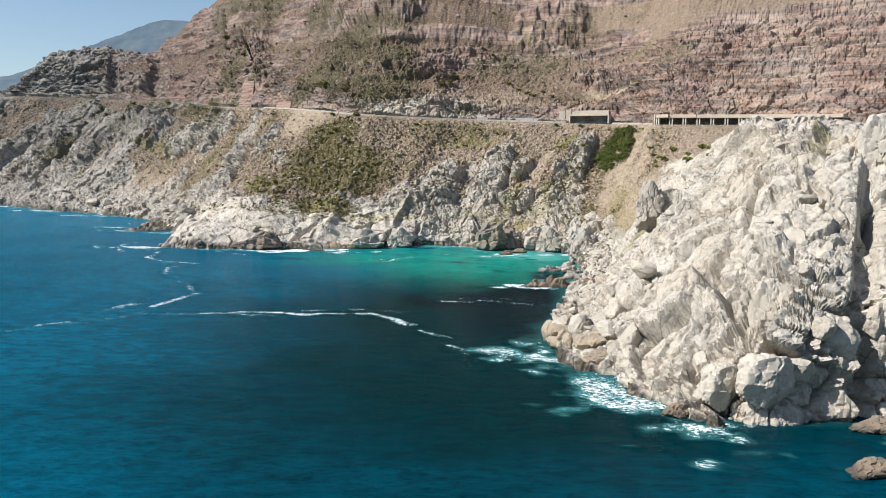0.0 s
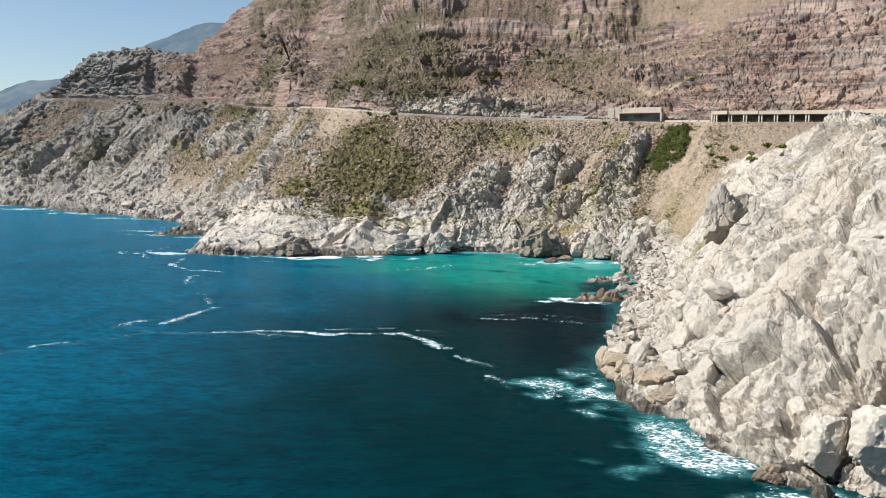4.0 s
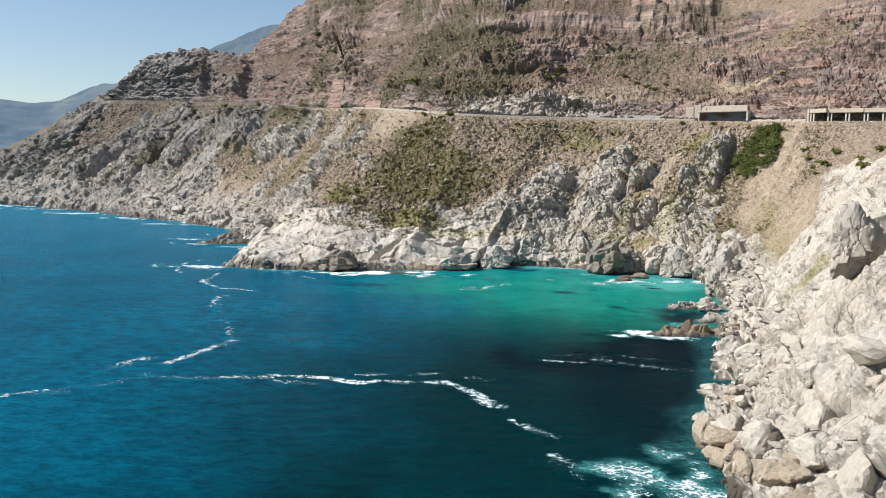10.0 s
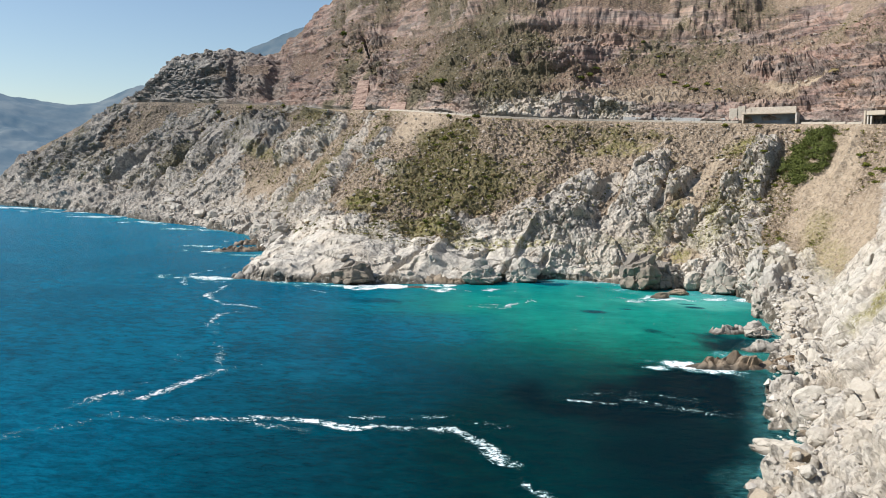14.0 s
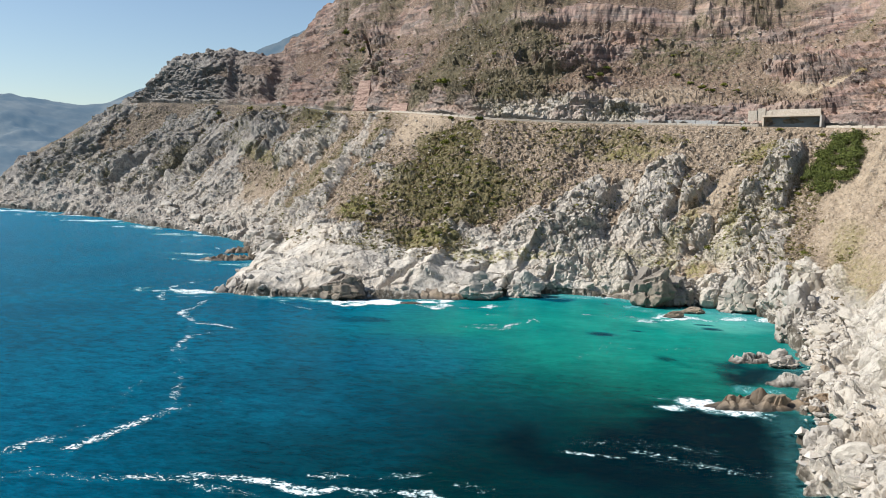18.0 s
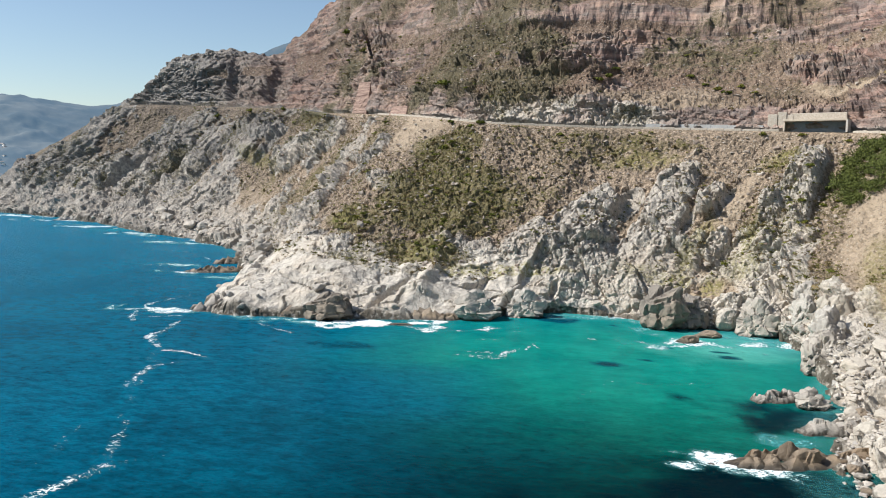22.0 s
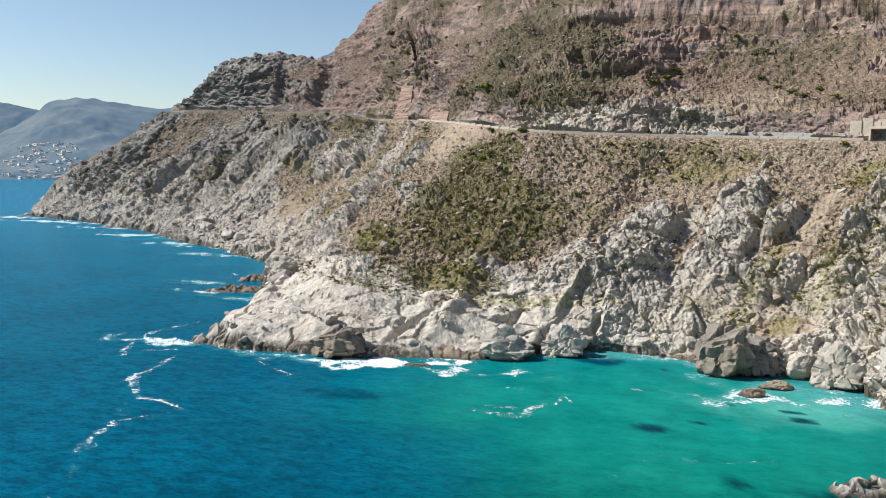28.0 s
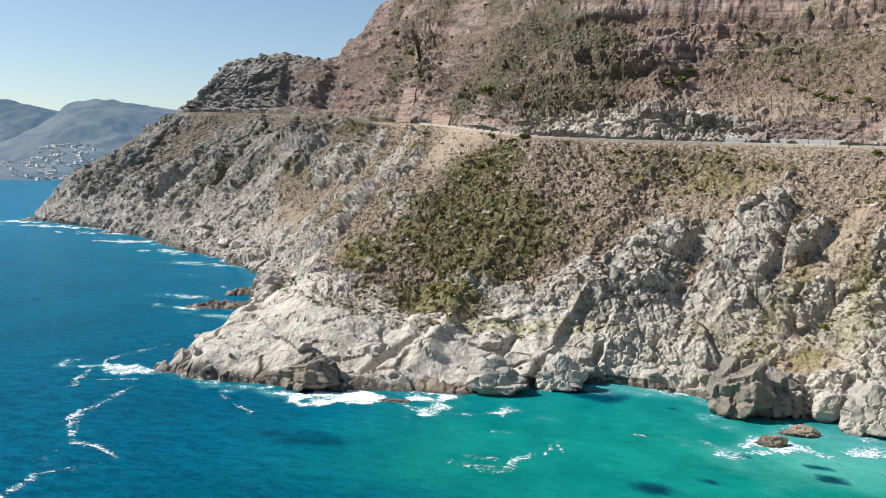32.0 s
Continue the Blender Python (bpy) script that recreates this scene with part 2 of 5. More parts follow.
def sea_material():
    n = Nodes("sea_water")
    sandy, kelp, shoal, pale = n.attr("depth")
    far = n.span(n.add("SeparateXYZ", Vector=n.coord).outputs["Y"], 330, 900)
    patch = n.noise(0.02, 5, 0.6)
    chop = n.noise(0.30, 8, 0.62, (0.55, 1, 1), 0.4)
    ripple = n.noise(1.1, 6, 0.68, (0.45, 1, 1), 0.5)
    swell = n.noise(0.05, 4, 0.5, (0.5, 1, 1))
    deep = n.mix(n.span(patch, 0.4, 0.6), (0.0, 0.082, 0.142), (0.0, 0.106, 0.178))
    green = n.mix(shoal, deep, (0.0, 0.020, 0.022))
    bright = n.mix(n.span(n.noise(0.06, 6, 0.65), 0.35, 0.65), (0.001, 0.16, 0.115), (0.006, 0.235, 0.17))
    bright = n.mix(pale, bright, (0.10, 0.42, 0.32))
    col = n.mix(sandy, green, bright)
    col = n.mix(n.maths("MULTIPLY", kelp, n.span(n.noise(0.22, 7, 0.72), 0.28, 0.46)), col, (0.0, 0.0075, 0.011))
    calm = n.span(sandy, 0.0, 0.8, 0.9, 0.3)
    # light and dark of the waves painted in: chop and ripple darken the colour
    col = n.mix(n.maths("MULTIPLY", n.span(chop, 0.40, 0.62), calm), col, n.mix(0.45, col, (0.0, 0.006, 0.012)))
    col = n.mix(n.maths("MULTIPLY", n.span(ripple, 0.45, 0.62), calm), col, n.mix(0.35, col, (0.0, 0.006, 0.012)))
    # far water coloured a lighter blue in place of the sky's reflection
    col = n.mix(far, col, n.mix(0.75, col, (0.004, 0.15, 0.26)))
    n.bsdf.inputs["IOR"].default_value = 1.14
    n.bsdf.inputs["Specular IOR Level"].default_value = 0.035
    n.bump(n.maths("ADD", n.maths("MULTIPLY", ripple, 0.22), n.maths("ADD", n.maths("MULTIPLY", chop, 0.5), n.maths("MULTIPLY", swell, 0.25))), 0.8, 1.4)
    return n.done(col, 0.2)


def foam_material():
    n = Nodes("sea_foam")
    amount, haze, spare, one = n.attr("foam")
    fine = n.noise(1.3, 9, 0.74, (0.7, 1, 1), distortion=0.8)
    broad = n.noise(0.28, 5, 0.6, distortion=1.0)
    lace = n.span(n.cells(0.8, (0.8, 1, 1), "DISTANCE_TO_EDGE"), 0.02, 0.22, 0.10, -0.04)
    body = n.maths("ADD", n.maths("ADD", n.maths("MULTIPLY", n.span(fine, 0.30, 0.70), 0.62), n.maths("MULTIPLY", broad, 0.40)), lace)
    lift = n.maths("SUBTRACT", n.maths("MULTIPLY", amount, 0.9), 0.56)
    alpha = n.span(n.maths("ADD", body, lift), 0.51, 0.74, 0, 0.95)
    veil = n.maths("MULTIPLY", haze, n.span(n.noise(0.4, 8, 0.7, distortion=1.4), 0.34, 0.66, 0, 0.7))
    n.link(n.maths("MAXIMUM", alpha, veil), n.bsdf.inputs["Alpha"])
    col = n.mix(alpha, (0.08, 0.40, 0.40), (0.86, 0.88, 0.88))
    n.bump(n.noise(1.5, 6, 0.7), 0.4, 0.3)
    return n.done(col, 0.6)


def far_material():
    n = Nodes("distant_hill_haze_glow")
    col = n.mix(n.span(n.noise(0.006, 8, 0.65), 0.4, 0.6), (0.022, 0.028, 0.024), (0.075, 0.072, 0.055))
    # a faint blue glow on the hills stands in for distance haze
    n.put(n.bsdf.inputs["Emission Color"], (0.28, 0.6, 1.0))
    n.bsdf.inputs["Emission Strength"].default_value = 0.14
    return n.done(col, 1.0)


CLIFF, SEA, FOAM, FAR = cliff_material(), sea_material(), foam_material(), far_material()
ASPHALT = plain("asphalt", (0.07, 0.07, 0.07), (0.13, 0.125, 0.12), 0.8)
CONCRETE = plain("weathered_concrete", (0.42, 0.39, 0.34), (0.55, 0.51, 0.45), 0.7)
STONE = plain("dry_stone", (0.33, 0.28, 0.22), (0.48, 0.42, 0.34), 1.5)

# ---- the coast: guide lines, station by station ----
SHORE = [(160, 118), (88, 147), (53, 143), (36, 178), (29, 212), (40, 256), (49, 296), (60, 342), (69, 378), (73, 420), (64, 453), (24, 470),
         (-15, 477), (-55, 449), (-105, 438), (-146, 440), (-168, 516), (-190, 560), (-235, 642), (-300, 705), (-375, 757), (-450, 815),
         (-520, 862), (-600, 902), (-690, 942), (-745, 1010), (-760, 1150)]
BENCH = [(164, 128, 16), (90, 155, 24), (63, 151, 15), (50, 183, 13), (45, 214, 9), (56, 248, 11), (62, 297, 6), (74, 348, 5), (83, 386, 6), (83, 430, 14),
         (72, 464, 13), (28, 479, 10), (-12, 486, 11), (-45, 475, 12), (-85, 474, 14), (-124, 486, 15), (-156, 532, 11), (-178, 583, 11),
         (-215, 662, 11), (-283, 735, 13), (-350, 785, 16), (-425, 848, 22), (-503, 885, 27), (-588, 920, 30), (-678, 953, 16), (-728, 1022, 25),
         (-740, 1150, 25)]
MIDDLE = [(176, 184, 56), (108, 194, 58), (96, 208, 58.5), (93, 225, 60), (93, 240, 61), (95, 260, 61), (99, 298, 53), (104, 352, 42), (108, 410, 36),
          (104, 462, 39), (86, 500, 42), (48, 512, 42), (10, 518, 40), (-36, 518, 42), (-74, 526, 46), (-104, 545, 48), (-140, 592, 50), (-165, 640, 52),
          (-197, 704, 58), (-250, 762, 62), (-305, 806, 74), (-385, 878, 74), (-460, 920, 72), (-555, 944, 66), (-652, 966, 50), (-700, 1032, 60),
          (-705, 1150, 60)]
ROAD = [(330, 330, 70), (300, 366, 71), (272, 393, 72), (244, 416, 72.5), (218, 437, 73), (196, 455, 73.5), (177, 470, 74), (160, 480, 74.3), (143, 489, 74.6),
        (126, 501, 75), (108, 538, 77), (76, 552, 78), (26, 570, 79.5), (-20, 575, 80.6), (-60, 582, 82.5), (-90, 606, 86), (-126, 658, 91),
        (-154, 700, 94.5), (-180, 736, 97.5), (-225, 778, 101), (-272, 835, 108), (-340, 886, 113), (-420, 934, 118), (-500, 960, 121),
        (-556, 996, 120), (-600, 1060, 120), (-610, 1150, 120)]
CUT = [(6, 14)] * 8 + [(4, 14), (4, 13), (5, 9), (5, 8), (6, 12), (6, 13), (6, 10), (5, 12), (5, 14), (6, 11), (4, 15), (8, 11), (8, 8), (8, 7), (8, 6), (6, 6), (6, 4),
                                                                                                               (6, 6), (6, 6)]
UPPER = [(390, 400, 150), (360, 440, 150), (335, 465, 150), (308, 488, 150), (280, 508, 150), (250, 525, 150), (228, 540, 148), (205, 552, 146),
         (182, 560, 143), (158, 580, 140), (138, 630, 142), (100, 658, 143), (40, 662, 143), (-12, 655, 145), (-55, 660, 150), (-85, 690, 152),
         (-125, 740, 155), (-165, 790, 160), (-202, 818, 170), (-240, 865, 178), (-292, 925, 172), (-345, 962, 160), (-420, 962, 164), (-476, 968, 159),
         (-530, 1004, 131), (-570, 1070, 130), (-580, 1150, 130)]
CREST = [(520, 520, 300), (490, 570, 300), (460, 610, 300), (430, 640, 300), (400, 660, 300), (360, 690, 300), (330, 710, 300), (290, 730, 300),
         (260, 750, 300), (230, 770, 300), (200, 800, 300), (140, 830, 300), (70, 840, 300), (0, 835, 295), (-60, 840, 290), (-110, 855, 280),
         (-150, 870, 280), (-190, 885, 264), (-222, 900, 248), (-262, 935, 231), (-318, 985, 206), (-365, 1000, 179), (-425, 984, 182), (-474, 990, 175),
         (-510, 1030, 153), (-545, 1090, 145), (-560, 1160, 145)]
SEGS = [40, 90, 100, 96, 90, 80, 80, 76, 70, 66, 66, 66, 68, 68, 74, 84, 64, 76, 76, 76, 70, 66, 60, 56, 26, 12]
STATIONS = len(SHORE)
u = np.concatenate([k + np.arange(n) / n for k, n in enumerate(SEGS)] + [[STATIONS - 1.0]])


def horizontal_left(line):
    """Unit vectors that point inland from a line of places."""
    d = np.gradient(line[:, :2], axis=0)
    d /= np.linalg.norm(d, axis=1)[:, None] + 1e-9
    return np.stack([d[:, 1], -d[:, 0]], 1)


shore_line = np.c_[spline(SHORE, u), np.zeros(len(u))]
road_line = spline(ROAD, u)
inland = horizontal_left(spline(ROAD, np.clip(np.round(u * 4) / 4, 0, STATIONS - 1)) * 0.3 + road_line * 0.7)
inland = np.stack([np.convolve(np.pad(inland[:, k], 20, "edge"), np.ones(41) / 41, "valid") for k in (0, 1)], 1)
inland /= np.linalg.norm(inland, axis=1)[:, None]
ROAD_W = 7.5
cut = spline(CUT, u)
cut[:, 1] += 11 * np.clip(1.1 - np.abs(u - 18.02) / 0.2, 0, 1) + 4 * np.clip(1.1 - np.abs(u - 16.2) / 0.3, 0, 1)
road_in = np.c_[road_line[:, :2] + inland * ROAD_W, road_line[:, 2]]
cut_top = np.c_[road_in[:, :2] + inland * cut[:, :1], road_in[:, 2] + cut[:, 1]]
under = np.c_[shore_line[:, :2] - 6 * horizontal_left(shore_line), np.full(len(u), -6.0)]
crest = spline(CREST, u)
back = np.c_[crest[:, :2] + 160 * np.array([0.35, 0.94]), crest[:, 2] + np.where(crest[:, 0] > -200, 60, -70)]
LINES = [under, shore_line, spline(BENCH, u), spline(MIDDLE, u), road_line, road_in, cut_top, spline(UPPER, u), crest, back]
ROWS = [5, 44, 116, 84, 4, 20, 92, 60, 6]
cols, level = [], []
for k, rows in enumerate(ROWS):
    f = np.arange(rows) / rows
    for t in f:
        cols.append(LINES[k] * (1 - t) + LINES[k + 1] * t)
        level.append(k + t)
cols.append(LINES[-1])
level.append(len(ROWS))
level = np.array(level)
grid = np.stack(cols, 1)
# round off the creases away from the road
for _ in range(5):
    soft = grid.copy()
    soft[:, 1:-1] = 0.25 * grid[:, :-2] + 0.5 * grid[:, 1:-1] + 0.25 * grid[:, 2:]
    keep = ((level > 3.7) & (level < 6.2)) | (level < 1.05)
    grid = np.where(keep[None, :, None], grid, soft)
NU, NV = grid.shape[:2]
du, dv = np.gradient(grid, axis=0), np.gradient(grid, axis=1)
nrm = np.cross(dv, du)
nrm /= np.linalg.norm(nrm, axis=2)[..., None] + 1e-9
P = grid.reshape(-1, 3)
N = nrm.reshape(-1, 3)
UU = np.repeat(u, NV)
LL = np.tile(level, NU)


def spots(rows, soft=1.0):
    """The strongest of some soft ellipses, each of station, level, their half sizes and a strength."""
    out = np.zeros(len(P))
    for su, sl, ru, rl, a in rows:
        out = np.maximum(out, a * smooth(1.25, 0.55, np.hypot((UU - su) / ru, (LL - sl) / rl) * soft + 0.35 * mid))
    return out


# where the ground is rock, soil, red sandstone, pale granite, scrub
big = fbm(P * 0.018, 4, 11)
mid = fbm(P * 0.06, 4, 21)
small = fbm(P * 0.2, 3, 23)
head = smooth(8.6, 7.4, UU + 0.3 * mid)
VEG = [(13.9, 3.0, 1.3, 0.55, 1), (14.9, 2.5, 0.6, 0.25, 0.9), (14.4, 3.6, 0.8, 0.35, 1), (13.8, 2.25, 0.6, 0.2, 0.9), (12.4, 3.75, 1.0, 0.25, 0.7), (10.6, 3.6, 0.3, 0.2, 0.7),
       (20.6, 3.9, 0.9, 0.5, 0.55), (22.0, 3.6, 1.5, 0.5, 0.5), (19.2, 2.7, 0.5, 0.5, 0.5), (14.0, 6.75, 1.2, 0.25, 0.8), (11.6, 6.7, 0.8, 0.4, 0.7), (16.5, 6.8, 1.5, 0.5, 0.5),
       (9.0, 6.8, 1.0, 0.3, 0.6), (6.2, 2.4, 0.4, 0.25, 0.6), (20.9, 6.6, 0.2, 0.3, 0.5)]
DIRT = [(15.35, 3.75, 0.6, 0.3, 1), (9.05, 3.1, 0.42, 1.0, 1), (8.3, 2.75, 0.45, 0.5, 1), (10.73, 2.9, 0.1, 0.95, 1), (10.6, 2.0, 0.25, 0.25, 0.8), (19.0, 2.2, 0.5, 0.35, 0.5),
        (17.0, 3.4, 0.3, 0.5, 0.5), (10.2, 6.3, 0.5, 0.12, 0.9), (12.0, 6.1, 0.8, 0.15, 0.7)]
CRAGS = [(20.05, 3.45, 0.36, 0.3, 7), (18.35, 3.5, 0.45, 0.35, 5), (18.9, 3.1, 0.3, 0.4, 4), (14.9, 3.02, 0.6, 0.16, 1.6), (12.2, 2.7, 0.35, 0.5, 3), (11.45, 3.0, 0.25, 0.6, 4), (10.2, 2.9, 0.3, 0.9, 5),
         (21.4, 2.5, 0.22, 0.6, 7), (22.3, 2.3, 0.25, 0.6, 7), (20.8, 2.3, 0.18, 0.6, 6), (23.2, 2.3, 0.3, 0.7, 5), (15.9, 3.4, 0.2, 0.35, 3), (16.6, 2.6, 0.4, 0.5, 4), (13.13, 6.5, 0.3, 0.12, 7), (11.0, 3.07, 0.12, 0.18, 4), (11.24, 2.58, 0.14, 0.22, 4), (10.71, 2.53, 0.1, 0.2, 3), (14.6, 7.25, 1.3, 0.14, 8),
         (11.3, 7.15, 0.5, 0.18, 8), (18.0, 7.0, 0.8, 0.2, 6), (21.8, 7.3, 1.6, 0.35, 3), (17.2, 6.35, 0.5, 0.15, 5), (10.3, 6.4, 0.5, 0.16, 5), (2.15, 2.6, 0.3, 0.5, 3), (4.0, 2.3, 0.5, 0.3, 3)]
CLEFTS = [(11.89, 3.04, 0.12, 0.2, 7), (11.1, 2.8, 0.06, 0.14, 4), (10.86, 3.1, 0.05, 0.16, 4), (13.63, 6.55, 0.16, 0.09, 6), (12.5, 6.3, 0.22, 0.08, 5), (21.6, 6.6, 0.1, 0.9, 9), (17.9, 6.75, 0.08, 0.35, 8), (20.75, 6.7, 0.3, 1.1, 16), (21.07, 2.6, 0.1, 0.5, 9), (21.95, 2.4, 0.1, 0.5, 8), (20.55, 2.9, 0.1, 0.5, 7), (12.05, 1.5, 0.06, 0.3, 4), (12.9, 1.6, 0.05, 0.35, 4),
          (13.6, 1.5, 0.05, 0.4, 4), (1.15, 1.9, 0.07, 0.9, 5), (2.7, 2.4, 0.06, 0.5, 4), (18.65, 7.0, 0.13, 0.6, 9), (15.0, 6.45, 0.3, 0.1, 4), (19.6, 3.2, 0.12, 0.4, 6), (13.55, 6.5, 0.2, 0.12, 5), (16.9, 3.1, 0.1, 0.5, 4)]
crags, clefts = spots(CRAGS), spots(CLEFTS)
red = smooth(4.95, 5.2, LL + 0.1 * mid) * smooth(22.5, 20.0, UU + big) * (0.8 + 0.3 * mid)
red *= 1 - 0.9 * smooth(6.2, 5.9, LL + 0.1 * mid) * smooth(11.6, 12.2, UU) * smooth(15.0, 14.2, UU) * smooth(-0.5, 0.2, mid)
grain = 0.55 * big + 0.3 * mid + 0.2 * small
rock = smooth(2.6, 2.1, LL + 0.8 * grain)
rock = np.maximum(rock, head * smooth(3.6, 2.9, LL + 0.5 * mid))
wild = vnoise(np.c_[UU * 2.4, LL * 0.9, 0 * UU], 41) + 0.5 * mid + 0.5 * small
rock = np.maximum(rock, smooth(-0.12, 0.15, wild - 0.36) * (LL < 4) * smooth(15.2, 16.2, UU) * smooth(20.5, 19.5, UU))
rock = np.maximum(rock, smooth(-0.35, 0.0, wild - 0.5 * (LL - 3.2)) * (LL < 4) * smooth(19.2, 20.2, UU))
rock = np.maximum(rock, smooth(-0.2, 0.15, wild - 0.5 * (LL - 2.8) - 0.25) * (LL < 3.95) * smooth(9.5, 9.9, UU) * smooth(13.1, 12.3, UU + 0.4 * (LL - 3)))
rock = np.maximum(rock, smooth(4.98, 5.02, LL) * smooth(6.15, 6.0, LL))
ledge = vnoise(np.c_[P[:, 0] * 0.009, P[:, 1] * 0.009, (P[:, 2] + 7 * big) * 0.085], 31)
rock = np.maximum(rock, smooth(-0.1, 0.3, ledge + 0.4 * mid + 0.12 * small + 0.10 + 0.22 * smooth(15.5, 17.5, UU)) * (LL > 6))
rock = np.maximum(rock, (LL > 6) * (LL < 6.6) * smooth(10.4, 9.8, UU) * 0.95)
rock = np.maximum(rock, smooth(0.5, 2.5, crags + clefts))
sand = spots(DIRT)
rock *= 1 - 0.95 * sand * (crags < 1)
sand = np.clip(sand + 0.15 * (LL < 4.2) * smooth(13, 11, UU) + 0.35 * (LL > 6) * smooth(12, 10, UU), 0, 1)
veg = np.clip(0.32 + 0.08 * (LL > 6) + 0.04 * smooth(11.5, 13, UU) * (LL > 6) + 0.5 * big + 0.35 * mid, 0, 0.85) * (LL > 1.9) * (1 - 0.95 * head) * (1 - sand)
veg = np.maximum(veg, spots(VEG) * (0.75 + 0.35 * small))
veg *= 1 - 0.65 * smooth(18.5, 20, UU) * (LL > 5.5)
rock = np.where(crags + clefts > 1, rock, rock * (1 - 0.6 * spots(VEG)))
pale = np.clip(head + 1.0 * smooth(2.3, 1.9, LL + 0.3 * mid) * smooth(11.8, 12.4, UU) * smooth(16.6, 15.8, UU) + 0.6 * smooth(2.5, 1.7, LL + 0.4 * mid) * smooth(9.5, 13, UU) * smooth(17.5, 15.5, UU) + 0.3 * smooth(2.6, 1.7, LL + 0.3 * mid) * smooth(17, 15, UU) + 0.6 * smooth(8.2, 8.8, UU) * smooth(11.2, 10.4, UU + 0.3 * mid) * smooth(3.5, 2.9, LL) + 0.35 * (LL > 5) * (LL < 6.05) * (mid > -0.1) + 0.6 * (LL > 5) * (LL < 6.05) * smooth(11.9, 12.3, UU) * smooth(14.9, 14.4, UU), 0, 1)
wet = smooth(0.9, 0.0, P[:, 2] + 0.7 * mid)

MOSS = [(10.91, 2.1, 0.14, 0.14, 1), (10.62, 2.1, 0.1, 0.14, 1), (12.26, 2.06, 0.4, 0.06, 1), (10.44, 2.53, 0.08, 0.2, 0.8), (8.8, 2.6, 0.3, 0.35, 0.6), (6.24, 2.4, 0.3, 0.25, 1), (12.7, 2.08, 0.6, 0.07, 1), (13.3, 2.05, 0.12, 0.08, 1), (10.9, 2.5, 0.12, 0.4, 0.7), (10.4, 2.3, 0.2, 0.2, 0.7), (11.9, 3.6, 0.3, 0.1, 0.8), (10.55, 3.62, 0.15, 0.12, 0.9),
        (1.9, 3.0, 0.15, 0.25, 0.8), (15.2, 2.5, 0.3, 0.1, 0.8), (19.6, 2.9, 0.4, 0.12, 0.8), (8.3, 2.4, 0.4, 0.25, 0.5), (13.7, 2.3, 0.3, 0.15, 0.8), (11.2, 2.15, 0.3, 0.12, 0.6), (5.0, 3.85, 0.3, 0.1, 0.7)]
moss = spots(MOSS)
# dark weathered rock: the far headland and the upper crags
weathered = np.clip(smooth(18.6, 20.2, UU + 0.4 * big) * (0.48 + 0.6 * smooth(2.3, 3.0, LL + 0.4 * mid)) + 0.5 * smooth(6.3, 7.2, LL + 0.4 * mid) * smooth(11.0, 15.5, UU) + 0.12 * (LL > 6), 0, 1) * (0.85 + 0.4 * mid) 

# relief
calm = smooth(0.0, 0.1, np.abs(LL - 4.5) - 0.51)
upright = np.where(LL > 5.5, 1.7, np.where(head > 0.5, 1.15, 0.75))
q = P * np.stack([1 + 0 * UU, 1 + 0 * UU, upright], 1) @ np.array(Matrix.Rotation(0.5, 3, "Z") @ Matrix.Rotation(0.3, 3, "X") @ Matrix.Rotation(0.25, 3, "Y"))
warp = np.stack([mid, small, big], 1)
b0, c0, id0 = blocks(q / 17.0 + 0.12 * warp, 45, 0.9, 0.06)
b1, c1, id1 = blocks(q / 7.0 + 0.14 * warp, 51, 1.0, 0.10)
b2, c2, id2 = blocks(q / 3.0 + 0.15 * warp, 61, 1.0, 0.18)
b3, c3, id3 = blocks(P / 1.7, 65, 0.7, 0.25)
busy = smooth(-0.25, 0.3, vnoise(P * 0.045, 67) + 0.25 * small)
massive = head * smooth(1.75, 2.35, LL + 0.4 * mid + 0.25 * small)
crag = ridged(P * 0.035, 5, 71)
rib = ridged(np.c_[UU * 2.6 + 0.25 * mid, LL * 0.5, 0 * UU], 4, 83)
gully = ridged(np.c_[UU * 1.3 + 0.35 * big, LL * 0.5, 0 * UU], 3, 81)
slab = smooth(2.3, 1.9, LL + 0.3 * mid) * smooth(11.8, 12.4, UU) * smooth(16.6, 15.8, UU)
bs, cs, ids = blocks(P * (0.45, 0.9, 1.3) / 10.0 + 0.2 * warp, 47, 0.9, 0.05)
rough = 1 - slab
face = smooth(9.3, 9.8, UU) * smooth(13.8, 13.0, UU) * smooth(1.9, 2.3, LL) * (LL < 4.2)
stone = rough * (4.0 - 1.0 * massive) * b0 + slab * 2.4 * bs + (0.8 + 1.5 * busy) * (1 - 0.35 * massive) * (1 - 0.5 * face) * (1 - 0.9 * slab) * b1
stone -= rough * (1.3 * (1 - c0) + (0.8 - 0.4 * massive) * (1 - c1))
chips = (0.25 + 0.65 * busy) * (1 - 0.5 * massive) * (1 - 0.35 * face) * b2 - (0.3 + 0.4 * busy) * (1 - c2) * (1 - 0.5 * massive) + 0.38 * b3 * (0.3 + busy) * (1 - 0.9 * massive)
terr = (P[:, 2] + 0.05 * P[:, 0] + 9 * big + 1.5 * mid) / 10.5
lift = np.floor(terr)
stair = lift + smooth(0.5, 0.95, terr - lift) - terr
stair *= (1 - 0.6 * smooth(19.8, 20.8, UU)) * (0.35 + 1.1 * smooth(-0.2, 0.4, vnoise(np.c_[P[:, 0] * 0.02, P[:, 1] * 0.02, lift * 3.7], 33)))
disp = rock * (1.0 - 0.55 * red) * np.where(head > 0.5, 1.0, 0.85) * stone + 2.2 * (1 - head) * (rock - 0.5)
